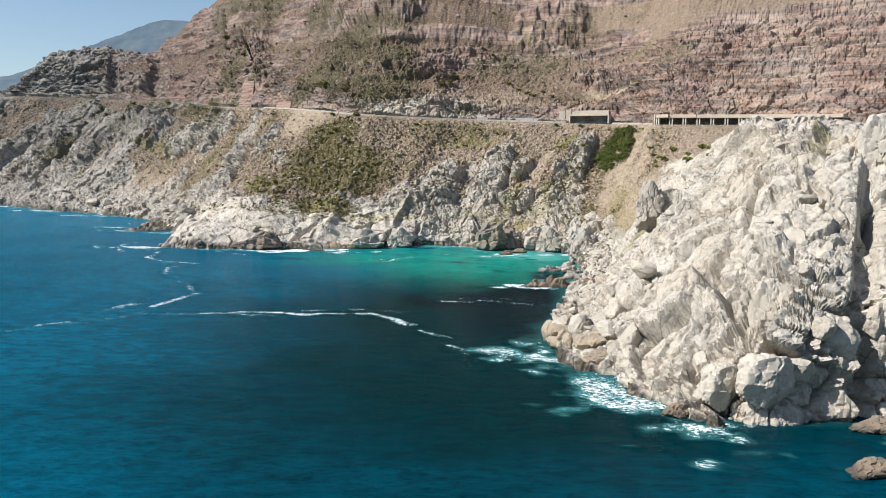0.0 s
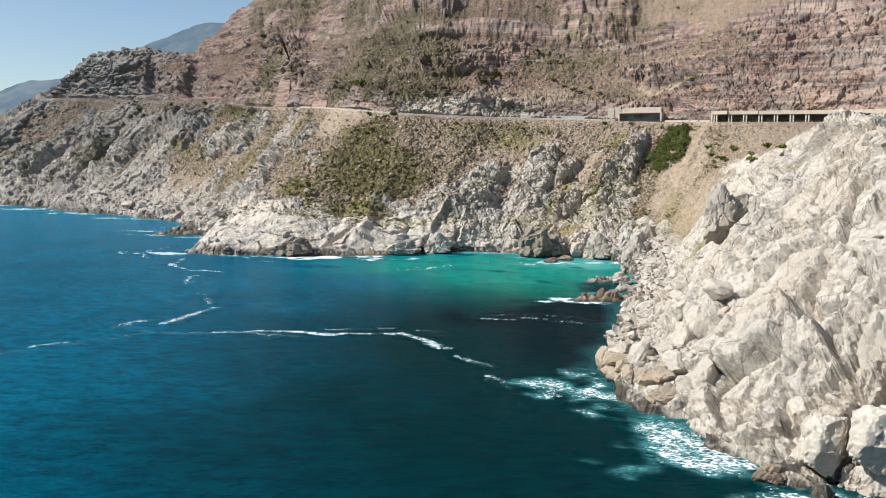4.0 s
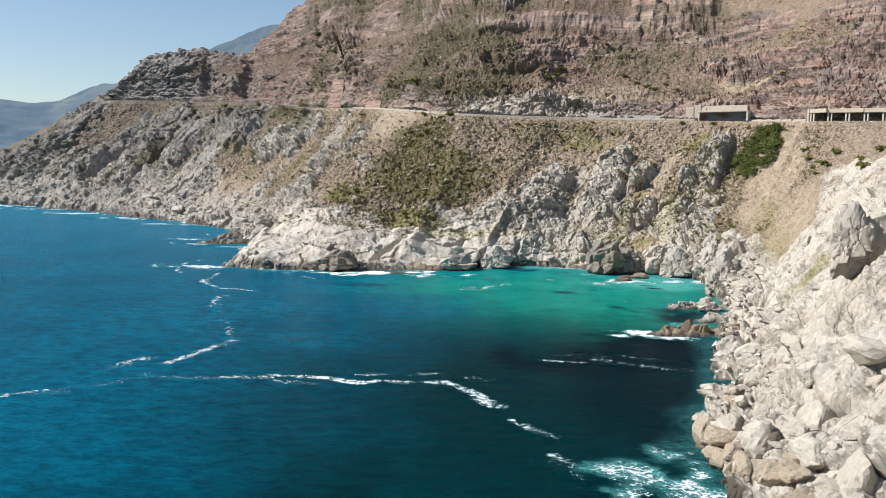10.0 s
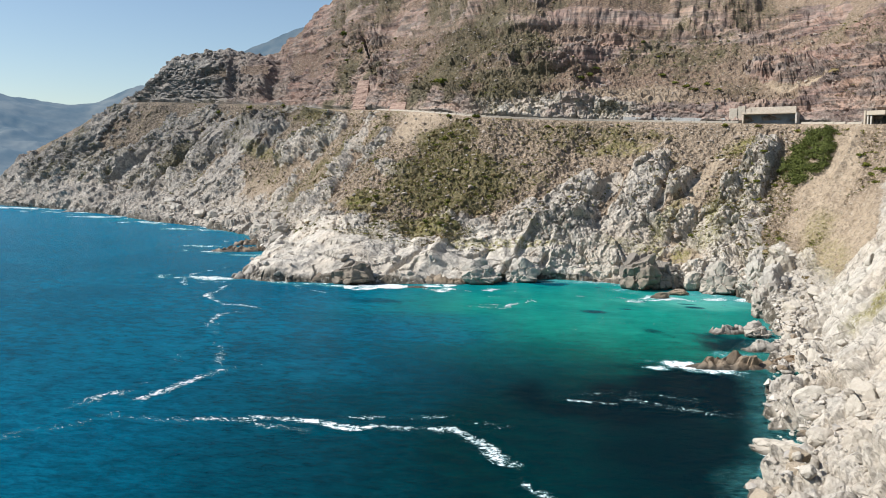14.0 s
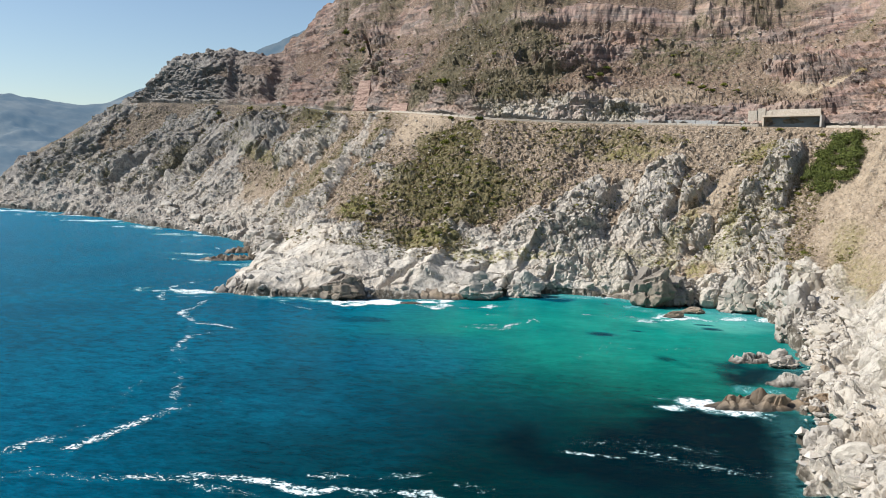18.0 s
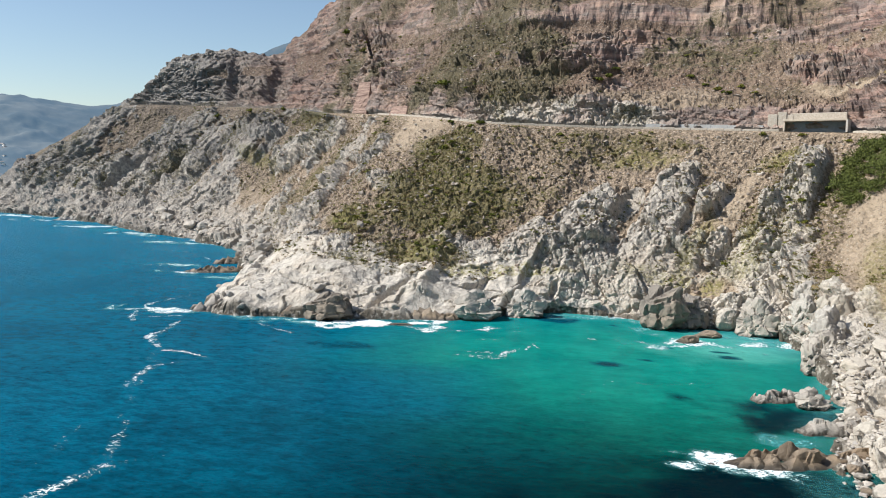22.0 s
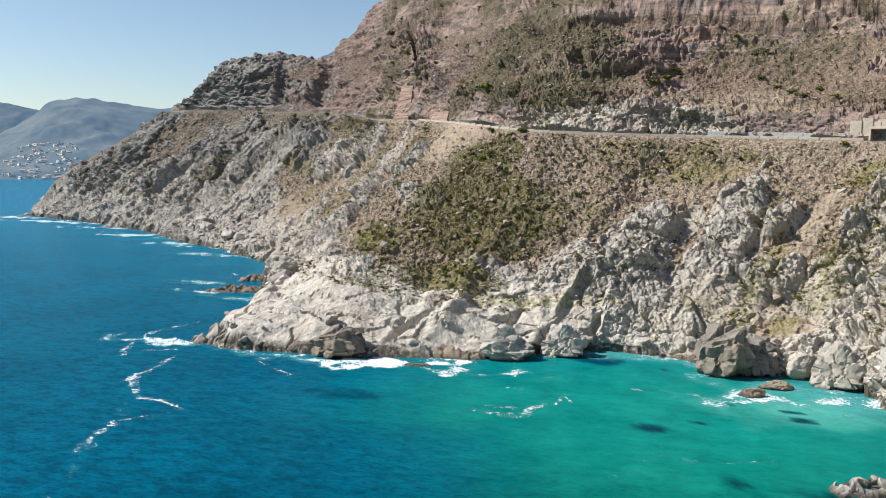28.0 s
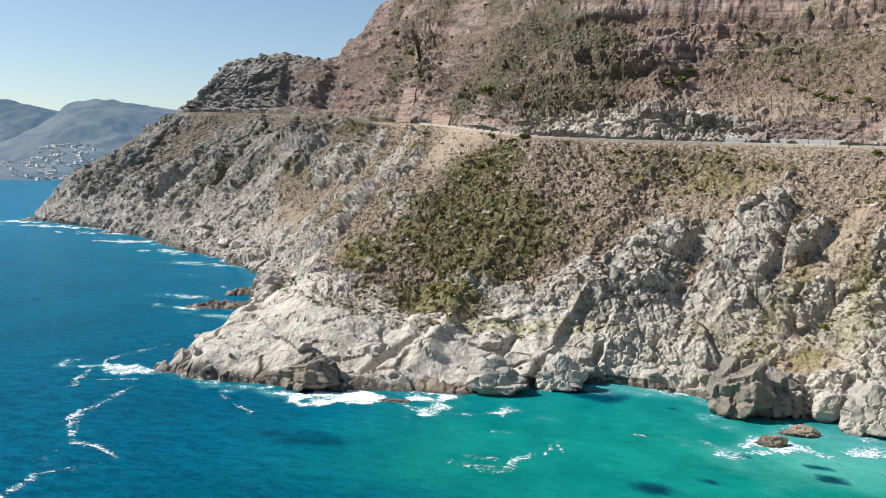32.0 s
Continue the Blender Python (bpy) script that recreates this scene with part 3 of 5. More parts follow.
disp += (1 - head) * ((1.2 + 1.6 * rock) * crag + (2.2 + 3.4 * smooth(19, 20.5, UU)) * rib * rock * (LL < 4) + 3.4 * gully)
disp += (0.35 + 0.65 * rock) * (6.0 * stair + (0.6 * b2 + 1.2 * b1) * rock) * smooth(6.0, 6.25, LL)
disp += 0.45 * fbm(P * 0.3, 3, 91) + (1 - rock) * (0.6 * b3 + 0.9 * b2 * (1 - sand) + 0.35 * fbm(P * 0.7, 2, 95))
disp += 1.2 * (rock - 0.5) * smooth(6.15, 6.4, LL)
disp += ((LL > 5.0) & (LL < 6.2)) * (0.45 * b2 + 0.9 * b1 + 0.5 * crag + 0.25 * b3)
disp += 0.75 * crags + np.minimum(crags, 2.5) * (0.3 * b2 + 0.55 * b1 - 0.12 * (1 - c1)) - clefts
disp *= 1 - 0.3 * smooth(6.3, 7.0, LL) * smooth(17.0, 18.5, UU)
fade = calm * smooth(0.1, 1.1, LL) * np.where(LL > 8.2, 0.2, 1)
disp *= fade * np.where((LL > 5) & (LL < 6.0), 0.7, 1)


def evened(f):
    p = np.pad(f, 1, "edge")
    return 0.4 * f + 0.15 * (p[:-2, 1:-1] + p[2:, 1:-1] + p[1:-1, :-2] + p[1:-1, 2:])


# worn slabs are rounded, jointed rock stays sharp
field = disp.reshape(NU, NV)
worn = np.clip(slab + 0.8 * massive + 0.25 + 0.5 * smooth(15.6, 17, UU), 0, 1).reshape(NU, NV)
field = field + worn * (evened(field) - field)
soft = evened(evened(field))
field = field + np.clip(slab + massive + smooth(6.8, 7.1, LL), 0, 1).reshape(NU, NV) * (soft - field)
disp = field.ravel() + chips * rock * fade * (1.0 - 0.4 * red) * np.where(UU > 15.6, 0.75, 1.0) * (1 - 0.9 * slab) * (1 - 0.6 * smooth(6.8, 7.1, LL))
disp -= rock * fade * (head * (1.3 * (1 - c0) + 0.8 * (1 - c1)) + slab * 1.6 * (1 - cs))
P = P + N * disp[:, None]
P[:, 2] = np.where((LL > 1.5) & (P[:, 2] < 0.3), 0.3 + 0.2 * mid, P[:, 2])
cliff_mesh = mesh_of("cliff", P, quads(NU, NV), CLIFF)
paint(cliff_mesh, "zone", np.stack([rock, sand, red, pale], 1))
paint(cliff_mesh, "cover", np.stack([veg, wet, moss, np.clip(weathered, 0, 1)], 1))
cliff = tagged(new("ground", cliff_mesh), "steep rocky coastal mountainside of pale granite, brown scrub and red sandstone", "cliff", kind="structure")
GROUND = P.reshape(NU, NV, 3)


def ground_at(uu, ll):
    """A place on the mountainside from the station and the level."""
    i = min(int(np.searchsorted(u, uu)), NU - 1)
    j = min(int(np.searchsorted(level, ll)), NV - 1)
    return Vector(GROUND[i, j])


# ---- the sea ----
def near_line(xy, line):
    """Distance of each row of xy to a polyline."""
    line = np.asarray(line, float)
    best = np.full(len(xy), 1e9)
    for a, b in zip(line[:-1], line[1:]):
        ab = b - a
        t = np.clip(((xy - a) @ ab) / (ab @ ab + 1e-9), 0, 1)
        best = np.minimum(best, np.hypot(*(xy - a - t[:, None] * ab).T))
    return best


STEP = 2.0
gx, gy = np.arange(-800, 150.1, STEP), np.arange(60, 1000.1, STEP)
sx, sy = np.meshgrid(gx, gy, indexing="ij")
XY = np.stack([sx.ravel(), sy.ravel()], 1)
flat = np.c_[XY, 0 * XY[:, 0]]
to_shore = near_line(XY, SHORE)
wob = fbm(flat * 0.02, 4, 101)
wob2 = fbm(flat * 0.09, 4, 103)
wob3 = fbm(flat * 0.16, 3, 107)


def blob(x, y, rx, ry, turn=0.0):
    c, s = math.cos(turn), math.sin(turn)
    a, b = XY[:, 0] - x, XY[:, 1] - y
    return np.hypot((a * c + b * s) / rx, (-a * s + b * c) / ry)


sandy = smooth(1.25, 0.15, blob(13, 422, 102, 116, 0.1) + 0.22 * wob)
sandy = np.maximum(sandy, 0.6 * smooth(1.2, 0.3, blob(-395, 770, 45, 22, 0.7) + 0.3 * wob))
shoal = smooth(1.3, 0.35, blob(36, 220, 112, 215) + 0.3 * wob) * smooth(62, 105, XY[:, 1]) * smooth(149, 120, XY[:, 0])
kelp = smooth(1.25, 0.6, blob(34, 286, 37, 22, 0.25) + 0.5 * wob + 0.6 * wob2)
kelp = np.maximum(kelp, 0.85 * smooth(1.3, 0.5, blob(57, 350, 22, 14) + 0.9 * wob2 + 0.5 * wob3))
kelp = np.maximum(kelp, 0.8 * smooth(1.3, 0.5, blob(34, 240, 22, 34) + 0.5 * wob + 0.4 * wob2))
for x, y, r in ((9, 391, 4.0), (46, 411, 3), (44, 418, 2), (27, 420, 1.6), (-76, 393, 8), (-12, 458, 7), (10, 454, 3), (20, 400, 1.5)):
    kelp = np.maximum(kelp, (0.5 if r == 8 else 0.8) * smooth(1.3, 0.5, blob(x, y, r * 1.3, r * 0.7) + 0.8 * wob2 + 0.7 * wob3))
sandy *= 1 - 0.9 * kelp
pale_sand = smooth(1.2, 0.2, blob(58, 432, 34, 30, 0.5) + 0.5 * wob2) * (1 - kelp)
pale_sand = np.maximum(pale_sand, 0.45 * smooth(9, 2, to_shore + 5 * wob2) * smooth(0.2, 0.6, sandy))
outer = np.array([(x, y) for x in (-4800.0, -800, 150, 4800) for y in (-3000.0, 60, 1000, 4900)])
n0 = len(XY)
sea_verts = np.r_[flat, np.c_[outer, 0 * outer[:, 0]]]
sea_faces = quads(len(gx), len(gy))
ring = quads(4, 4) + n0
ring = np.delete(ring, 4, axis=0)
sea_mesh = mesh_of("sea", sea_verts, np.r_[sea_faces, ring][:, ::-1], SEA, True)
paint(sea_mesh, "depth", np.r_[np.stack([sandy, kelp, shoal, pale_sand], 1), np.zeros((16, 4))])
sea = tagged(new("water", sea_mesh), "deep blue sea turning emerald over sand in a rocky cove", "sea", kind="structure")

# drifting lines of foam: places, half width and density
STREAKS = [
    ([(-74, 244), (-64, 246), (-51, 247), (-40, 245), (-29, 247), (-22, 248), (-17, 243)], 1.7, 0.66), ([(-17, 243), (-14, 239), (-11, 233), (-8, 230)], 1.7, 0.64),
    ([(-6, 222), (-2, 218), (1, 215)], 1.6, 0.62), ([(3, 205), (7, 194)], 1.4, 0.56), ([(12, 196), (18, 189)], 1.5, 0.55),
    ([(-42, 251), (-33, 253), (-23, 256)], 1.3, 0.50), ([(-18, 252), (-10, 251)], 1.1, 0.52), ([(-96, 240), (-84, 243), (-74, 243)], 2.0, 0.46), ([(-60, 242), (-50, 241)], 2.4, 0.46),
    ([(-118, 212), (-108, 225), (-97, 235), (-92, 244)], 1.6, 0.52), ([(-140, 196), (-118, 212)], 1.6, 0.48), ([(-112, 222), (-100, 226)], 1.4, 0.42),
    ([(-105, 246), (-103, 251), (-99, 258)], 2.4, 0.56), ([(-92, 254), (-90, 263), (-90, 274), (-87, 281)], 1.7, 0.70), ([(-87, 281), (-94, 301), (-101, 309)], 1.2, 0.48), ([(-87, 281), (-80, 288)], 1.1, 0.46),
    ([(-99, 262), (-101, 280), (-106, 300)], 1.6, 0.42), ([(-106, 318), (-112, 328), (-118, 345), (-120, 352)], 1.3, 0.54), ([(-120, 351), (-116, 358), (-113, 368)], 1.8, 0.52),
    ([(-113, 366), (-121, 371), (-128, 371), (-137, 380), (-143, 389), (-145, 402), (-146, 416)], 1.6, 0.62), ([(-122, 356), (-130, 366)], 1.8, 0.46),
    ([(-163, 411), (-173, 429), (-177, 448), (-173, 470)], 1.7, 0.54), ([(-150, 424), (-160, 420)], 1.4, 0.5), ([(-108, 412), (-100, 408)], 1.3, 0.52), ([(-118, 420), (-112, 416)], 1.3, 0.5),
    ([(1, 274), (6, 273), (11, 272)], 1.4, 0.60), ([(14, 277), (24, 272), (35, 271)], 2.6, 0.48), ([(4, 280), (16, 283), (30, 280)], 2.2, 0.42),
    ([(-40, 390), (-31, 389), (-25, 391), (-23, 396), (-20, 403)], 1.8, 0.58), ([(-36, 395), (-28, 396)], 2.6, 0.46), ([(-17, 404), (-16, 415), (-13, 407)], 0.9, 0.6), ([(-34, 413), (-29, 417)], 1.4, 0.5),
    ([(10, 372), (22, 369), (34, 374)], 1.6, 0.44), ([(0, 352), (6, 360), (10, 380)], 2.0, 0.40), ([(2, 428), (12, 424)], 1.4, 0.46), ([(-52, 425), (-44, 428)], 1.4, 0.46),
    ([(-260, 560), (-215, 555)], 2.2, 0.5), ([(-235, 600), (-195, 575)], 2.2, 0.5), ([(-640, 905), (-560, 880)], 4.0, 0.5), ([(-300, 640), (-262, 628)], 2.2, 0.5),
]
# white water that breaks on the rocks: place, half sizes, density
SURF = [(26, 194, 10, 10, 0.88), (19, 200, 7, 5, 0.7), (39, 160, 9, 14, 0.85), (47, 140, 8, 9, 0.95), (35, 173, 7, 6, 0.75), (33, 158, 8, 8, 0.6), (34, 314, 10, 4.5, 1.1), (52, 443, 18, 7, 0.72), (62, 438, 9, 5, 0.7), (44, 449, 8, 4, 0.7),
        (-80, 433, 24, 8, 1.15), (-58, 436, 13, 7, 1.05), (-121, 428, 13, 6, 0.8), (-162, 434, 15, 6, 0.92), (-138, 434, 12, 5, 0.85), (-98, 428, 14, 5, 0.6), (40, 430, 14, 8, 0.92), (56, 430, 14, 8, 0.92), (-10, 470, 12, 5, 0.6), (26, 462, 10, 6, 0.6), (-213, 537, 16, 4, 0.85), (-228, 566, 16, 4, 0.8), (-190, 526, 16, 4, 0.7),
        (42, 243, 6, 7, 0.66), (47, 250, 4, 4, 0.7), (-695, 914, 50, 12, 1.0), (-600, 880, 50, 12, 0.95), (-511, 840, 40, 12, 0.95), (-440, 785, 34, 12, 0.9), (-370, 735, 26, 11, 0.85), (-300, 680, 20, 9, 0.8),
        (38, 430, 8, 4, 0.6), (74, 146, 8, 3, 0.7), (84, 134, 6, 2.5, 0.7), (20, 452, 6, 3, 0.6), (-24, 470, 6, 3, 0.6), (48, 330, 6, 3, 0.6), (60, 356, 7, 3, 0.66)]


def foam_on(xy):
    """How dense the white foam and the thin veil of bubbles are at the rows of xy."""
    f3 = np.c_[xy, 0 * xy[:, 0]]
    w1, w2, w3, w4 = fbm(f3 * 0.02, 4, 101), fbm(f3 * 0.09, 4, 103), fbm(f3 * 0.22, 3, 107), fbm(f3 * 0.5, 2, 109)
    shore = near_line(xy, SHORE)
    white = smooth(4.5, -1.0, shore - 1.0 + 8 * w2 + 2 * w3) * 0.74 * smooth(-0.35, 0.15, w1 + 0.6 * w2)
    moved = xy + 3.0 * np.stack([w2, w1], 1) + 1.6 * np.stack([w3, -w3], 1)
    for line, w, a in STREAKS:
        white = np.maximum(white, a * smooth(w * 2.6, 0.0, near_line(moved, line) + 1.6 * w3 + 1.0 * w4) * (1.1 + 0.4 * w2 + 0.4 * w3))
    thin = smooth(7.0, 0.0, shore + 8 * w1 + 3 * w2) * 0.4
    for x, y, rx, ry, a in SURF:
        s = smooth(1.5, 0.0, np.hypot((xy[:, 0] - x) / (rx * 1.4), (xy[:, 1] - y) / (ry * 1.4)) + 1.2 * w2 + 0.9 * w3)
        white, thin = np.maximum(white, 0.84 * a * s), np.maximum(thin, smooth(0.3, 0.95, s))
    return white, thin


def foam_sheet(x0, x1, y0, y1, step, hole=None):
    ax, ay = np.arange(x0, x1 + 0.01, step), np.arange(y0, y1 + 0.01, step)
    xy = np.stack(np.meshgrid(ax, ay, indexing="ij"), 2).reshape(-1, 2)
    white, thin = foam_on(xy)
    faces = quads(len(ax), len(ay))[:, ::-1]
    wanted = ((white > 0.03) | (thin > 0.03))[faces].any(1)
    if hole:
        mx, my = xy[faces].mean(1).T
        wanted &= ~((mx > hole[0]) & (mx < hole[1]) & (my > hole[2]) & (my < hole[3]))
    used, inverse = np.unique(faces[wanted], return_inverse=True)
    return np.c_[xy[used], np.full(len(used), 0.08)], inverse.reshape(-1, 4), np.stack([white, thin, 0 * white, 0 * white + 1], 1)[used]


near_box = (-190, 110, 110, 480)
v0, f0, a0 = foam_sheet(*near_box, 1.0)
v1, f1, a1 = foam_sheet(-800, 150, 60, 1000, 2.0, near_box)
foam_mesh = mesh_of("foam", np.r_[v0, v1], np.r_[f0, f1 + len(v0)], FOAM, True)
paint(foam_mesh, "foam", np.r_[a0, a1])
tagged(new("sea_foam", foam_mesh), "white surf and drifting foam streaks on the sea", "foam", kind="stuff")

# ---- distance ----
def far_hill(name, rows, near, far, label, seed):
    """A hazy hill across the bay, from rows of bearing and height in degrees as seen from the bay."""
    r = spline(rows, np.linspace(0, len(rows) - 1, 200))
    t = np.linspace(0, 1, 60)[None, :]
    az = np.radians(r[:, :1]) + 0 * t
    top = 60 + np.tan(np.radians(r[:, 1:])) * far
    dist = far + (near - far) * t
    z = top * (1 - t) ** 1.3
    g = np.stack([dist * np.sin(az), 120 + dist * np.cos(az), z], 2).reshape(-1, 3)
    fade = (np.sin(t * math.pi) ** 0.8 + 0 * az).ravel()
    g[:, 2] += 60 * (ridged(g * 0.0026, 5, seed) - 0.1) * fade + 5 * vnoise(g * 0.03, seed) * (1 - t + 0 * az).ravel()
    g[:, 2] -= 2
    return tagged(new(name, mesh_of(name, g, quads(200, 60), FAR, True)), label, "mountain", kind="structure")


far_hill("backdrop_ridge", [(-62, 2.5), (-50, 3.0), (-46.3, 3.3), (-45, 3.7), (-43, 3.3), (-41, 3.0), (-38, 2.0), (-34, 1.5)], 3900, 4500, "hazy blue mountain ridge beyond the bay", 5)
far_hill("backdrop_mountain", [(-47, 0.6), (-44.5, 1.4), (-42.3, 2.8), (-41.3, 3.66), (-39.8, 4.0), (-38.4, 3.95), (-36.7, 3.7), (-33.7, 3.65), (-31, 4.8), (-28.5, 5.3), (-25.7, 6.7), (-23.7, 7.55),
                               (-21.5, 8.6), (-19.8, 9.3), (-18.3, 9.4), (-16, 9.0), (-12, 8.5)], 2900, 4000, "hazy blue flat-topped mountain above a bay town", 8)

# ---- building helpers ----
def part(name, bm, material, parent=None, label=""):
    """Links a bmesh as one mesh object, under a thing or a part."""
    me = bpy.data.meshes.new(name)
    bm.to_mesh(me)
    bm.free()
    me.materials.append(material)
    ob = new(name, me)
    ob.parent = parent
    return tagged(ob, label)


def again(ob, name, parent, m):
    """Another object on the same mesh."""
    other = new(name, ob.data)
    other.parent = parent
    other.matrix_basis = m
    return other


def box(x0, x1, y0, y1, z0, z1, bevel=0.04):
    bm = bmesh.new()
    bmesh.ops.create_cube(bm, size=1, matrix=Matrix.Translation(((x0 + x1) / 2, (y0 + y1) / 2, (z0 + z1) / 2)) @ Matrix.Diagonal((x1 - x0, y1 - y0, z1 - z0, 1)))
    if bevel:
        bmesh.ops.bevel(bm, geom=bm.edges[:], offset=bevel, segments=1, affect="EDGES")
    return bm


def rock_material(name, light, dark, stain):
    n = Nodes(name)
    mid = n.noise(0.35, 8, 0.65)
    rand = n.tree.nodes.new("ShaderNodeObjectInfo").outputs["Random"]
    col = n.mix(n.span(mid, 0.35, 0.65), dark, light)
    col = n.mix(n.span(n.noise(0.12, 4), 0.45, 0.65, 0, 0.6), col, stain)
    col = n.mix(n.span(n.noise(3.0, 4, 0.7), 0.4, 0.75, 0, 0.5), col, tuple(v * 0.4 for v in dark))
    col = n.mix(n.maths("MULTIPLY", rand, 0.4), col, tuple(v * 0.6 for v in stain))
    height = n.add("SeparateXYZ", Vector=n.add("NewGeometry").outputs["Position"]).outputs["Z"]
    low = n.span(n.maths("ADD", n.maths("MULTIPLY", height, 0.3), n.maths("MULTIPLY", n.noise(0.6, 4), 0.6)), 0.35, 0.75, 1, 0)
    col = n.mix(low, col, (0.05, 0.04, 0.028))
    n.bump(n.noise(0.9, 10, 0.72), 0.8, 0.7)
    return n.done(col, n.span(low, 0, 1, 0.9, 0.45))


PALE = rock_material("pale_granite", (0.58, 0.525, 0.44), (0.40, 0.362, 0.30), (0.44, 0.36, 0.27))
GREY = rock_material("grey_granite", (0.54, 0.495, 0.43), (0.33, 0.305, 0.265), (0.40, 0.33, 0.25))
BROWN = rock_material("brown_wet_rock", (0.34, 0.27, 0.19), (0.20, 0.16, 0.12), (0.28, 0.19, 0.11))


def rock_mesh(seed, material, detail=4, rough=1.0):
    """One angular, worn boulder of about unit radius: a ball cut by planes, with chips and cracks."""
    rng = random.Random(seed)
    bm = bmesh.new()
    bmesh.ops.create_icosphere(bm, subdivisions=detail, radius=1)
    v = np.array([tuple(p.co) for p in bm.verts])
    v /= np.linalg.norm(v, axis=1)[:, None]
    r = np.full(len(v), 1.25)
    for k in range(17):
        n = np.array([rng.gauss(0, 1), rng.gauss(0, 1), rng.gauss(0, 1)])
        n /= np.linalg.norm(n)
        r = np.minimum(r, rng.uniform(0.68, 0.98) / np.maximum(v @ n, 0.05))
    p = v * r[:, None]
    b, crack, own = blocks(p * 2.1 + 0.15 * fbm(p * 3, 2, seed)[:, None] + seed, seed, 0.9)
    p += v * (rough * (0.11 * b - 0.05 * (1 - crack) + 0.07 * fbm(p * 3.0 + seed, 4, seed)))[:, None]
    for vert, co in zip(bm.verts, p):
        vert.co = co
    me = bpy.data.meshes.new("boulder")
    bm.to_mesh(me)
    bm.free()
    me.materials.append(material)
    return me


def boulder(me, x, y, z, sx, sy, sz, turn, label, group="", name="boulder", lean=0.0):
    ob = new(name, me)
    ob.matrix_world = Matrix.Translation((x, y, z)) @ Euler((lean, lean * 0.6, turn)).to_matrix().to_4x4() @ Matrix.Diagonal((sx, sy, sz, 1))
    return tagged(ob, label, "rock", group)


# ---- single large rocks ----
big_pale = [rock_mesh(k, PALE, 5, 0.8) for k in (1, 2, 3, 4)]
big_grey = [rock_mesh(k, GREY, 5, 1.5) for k in (11, 12, 13, 14)]
DARK = rock_material("dark_weathered_granite", (0.30, 0.265, 0.22), (0.15, 0.135, 0.115), (0.23, 0.17, 0.11))
big_dark = [rock_mesh(k, DARK, 5, 1.5) for k in (61, 62, 63)]
big_brown = [rock_mesh(k, BROWN, 5, 1.2) for k in (21, 22, 23)]
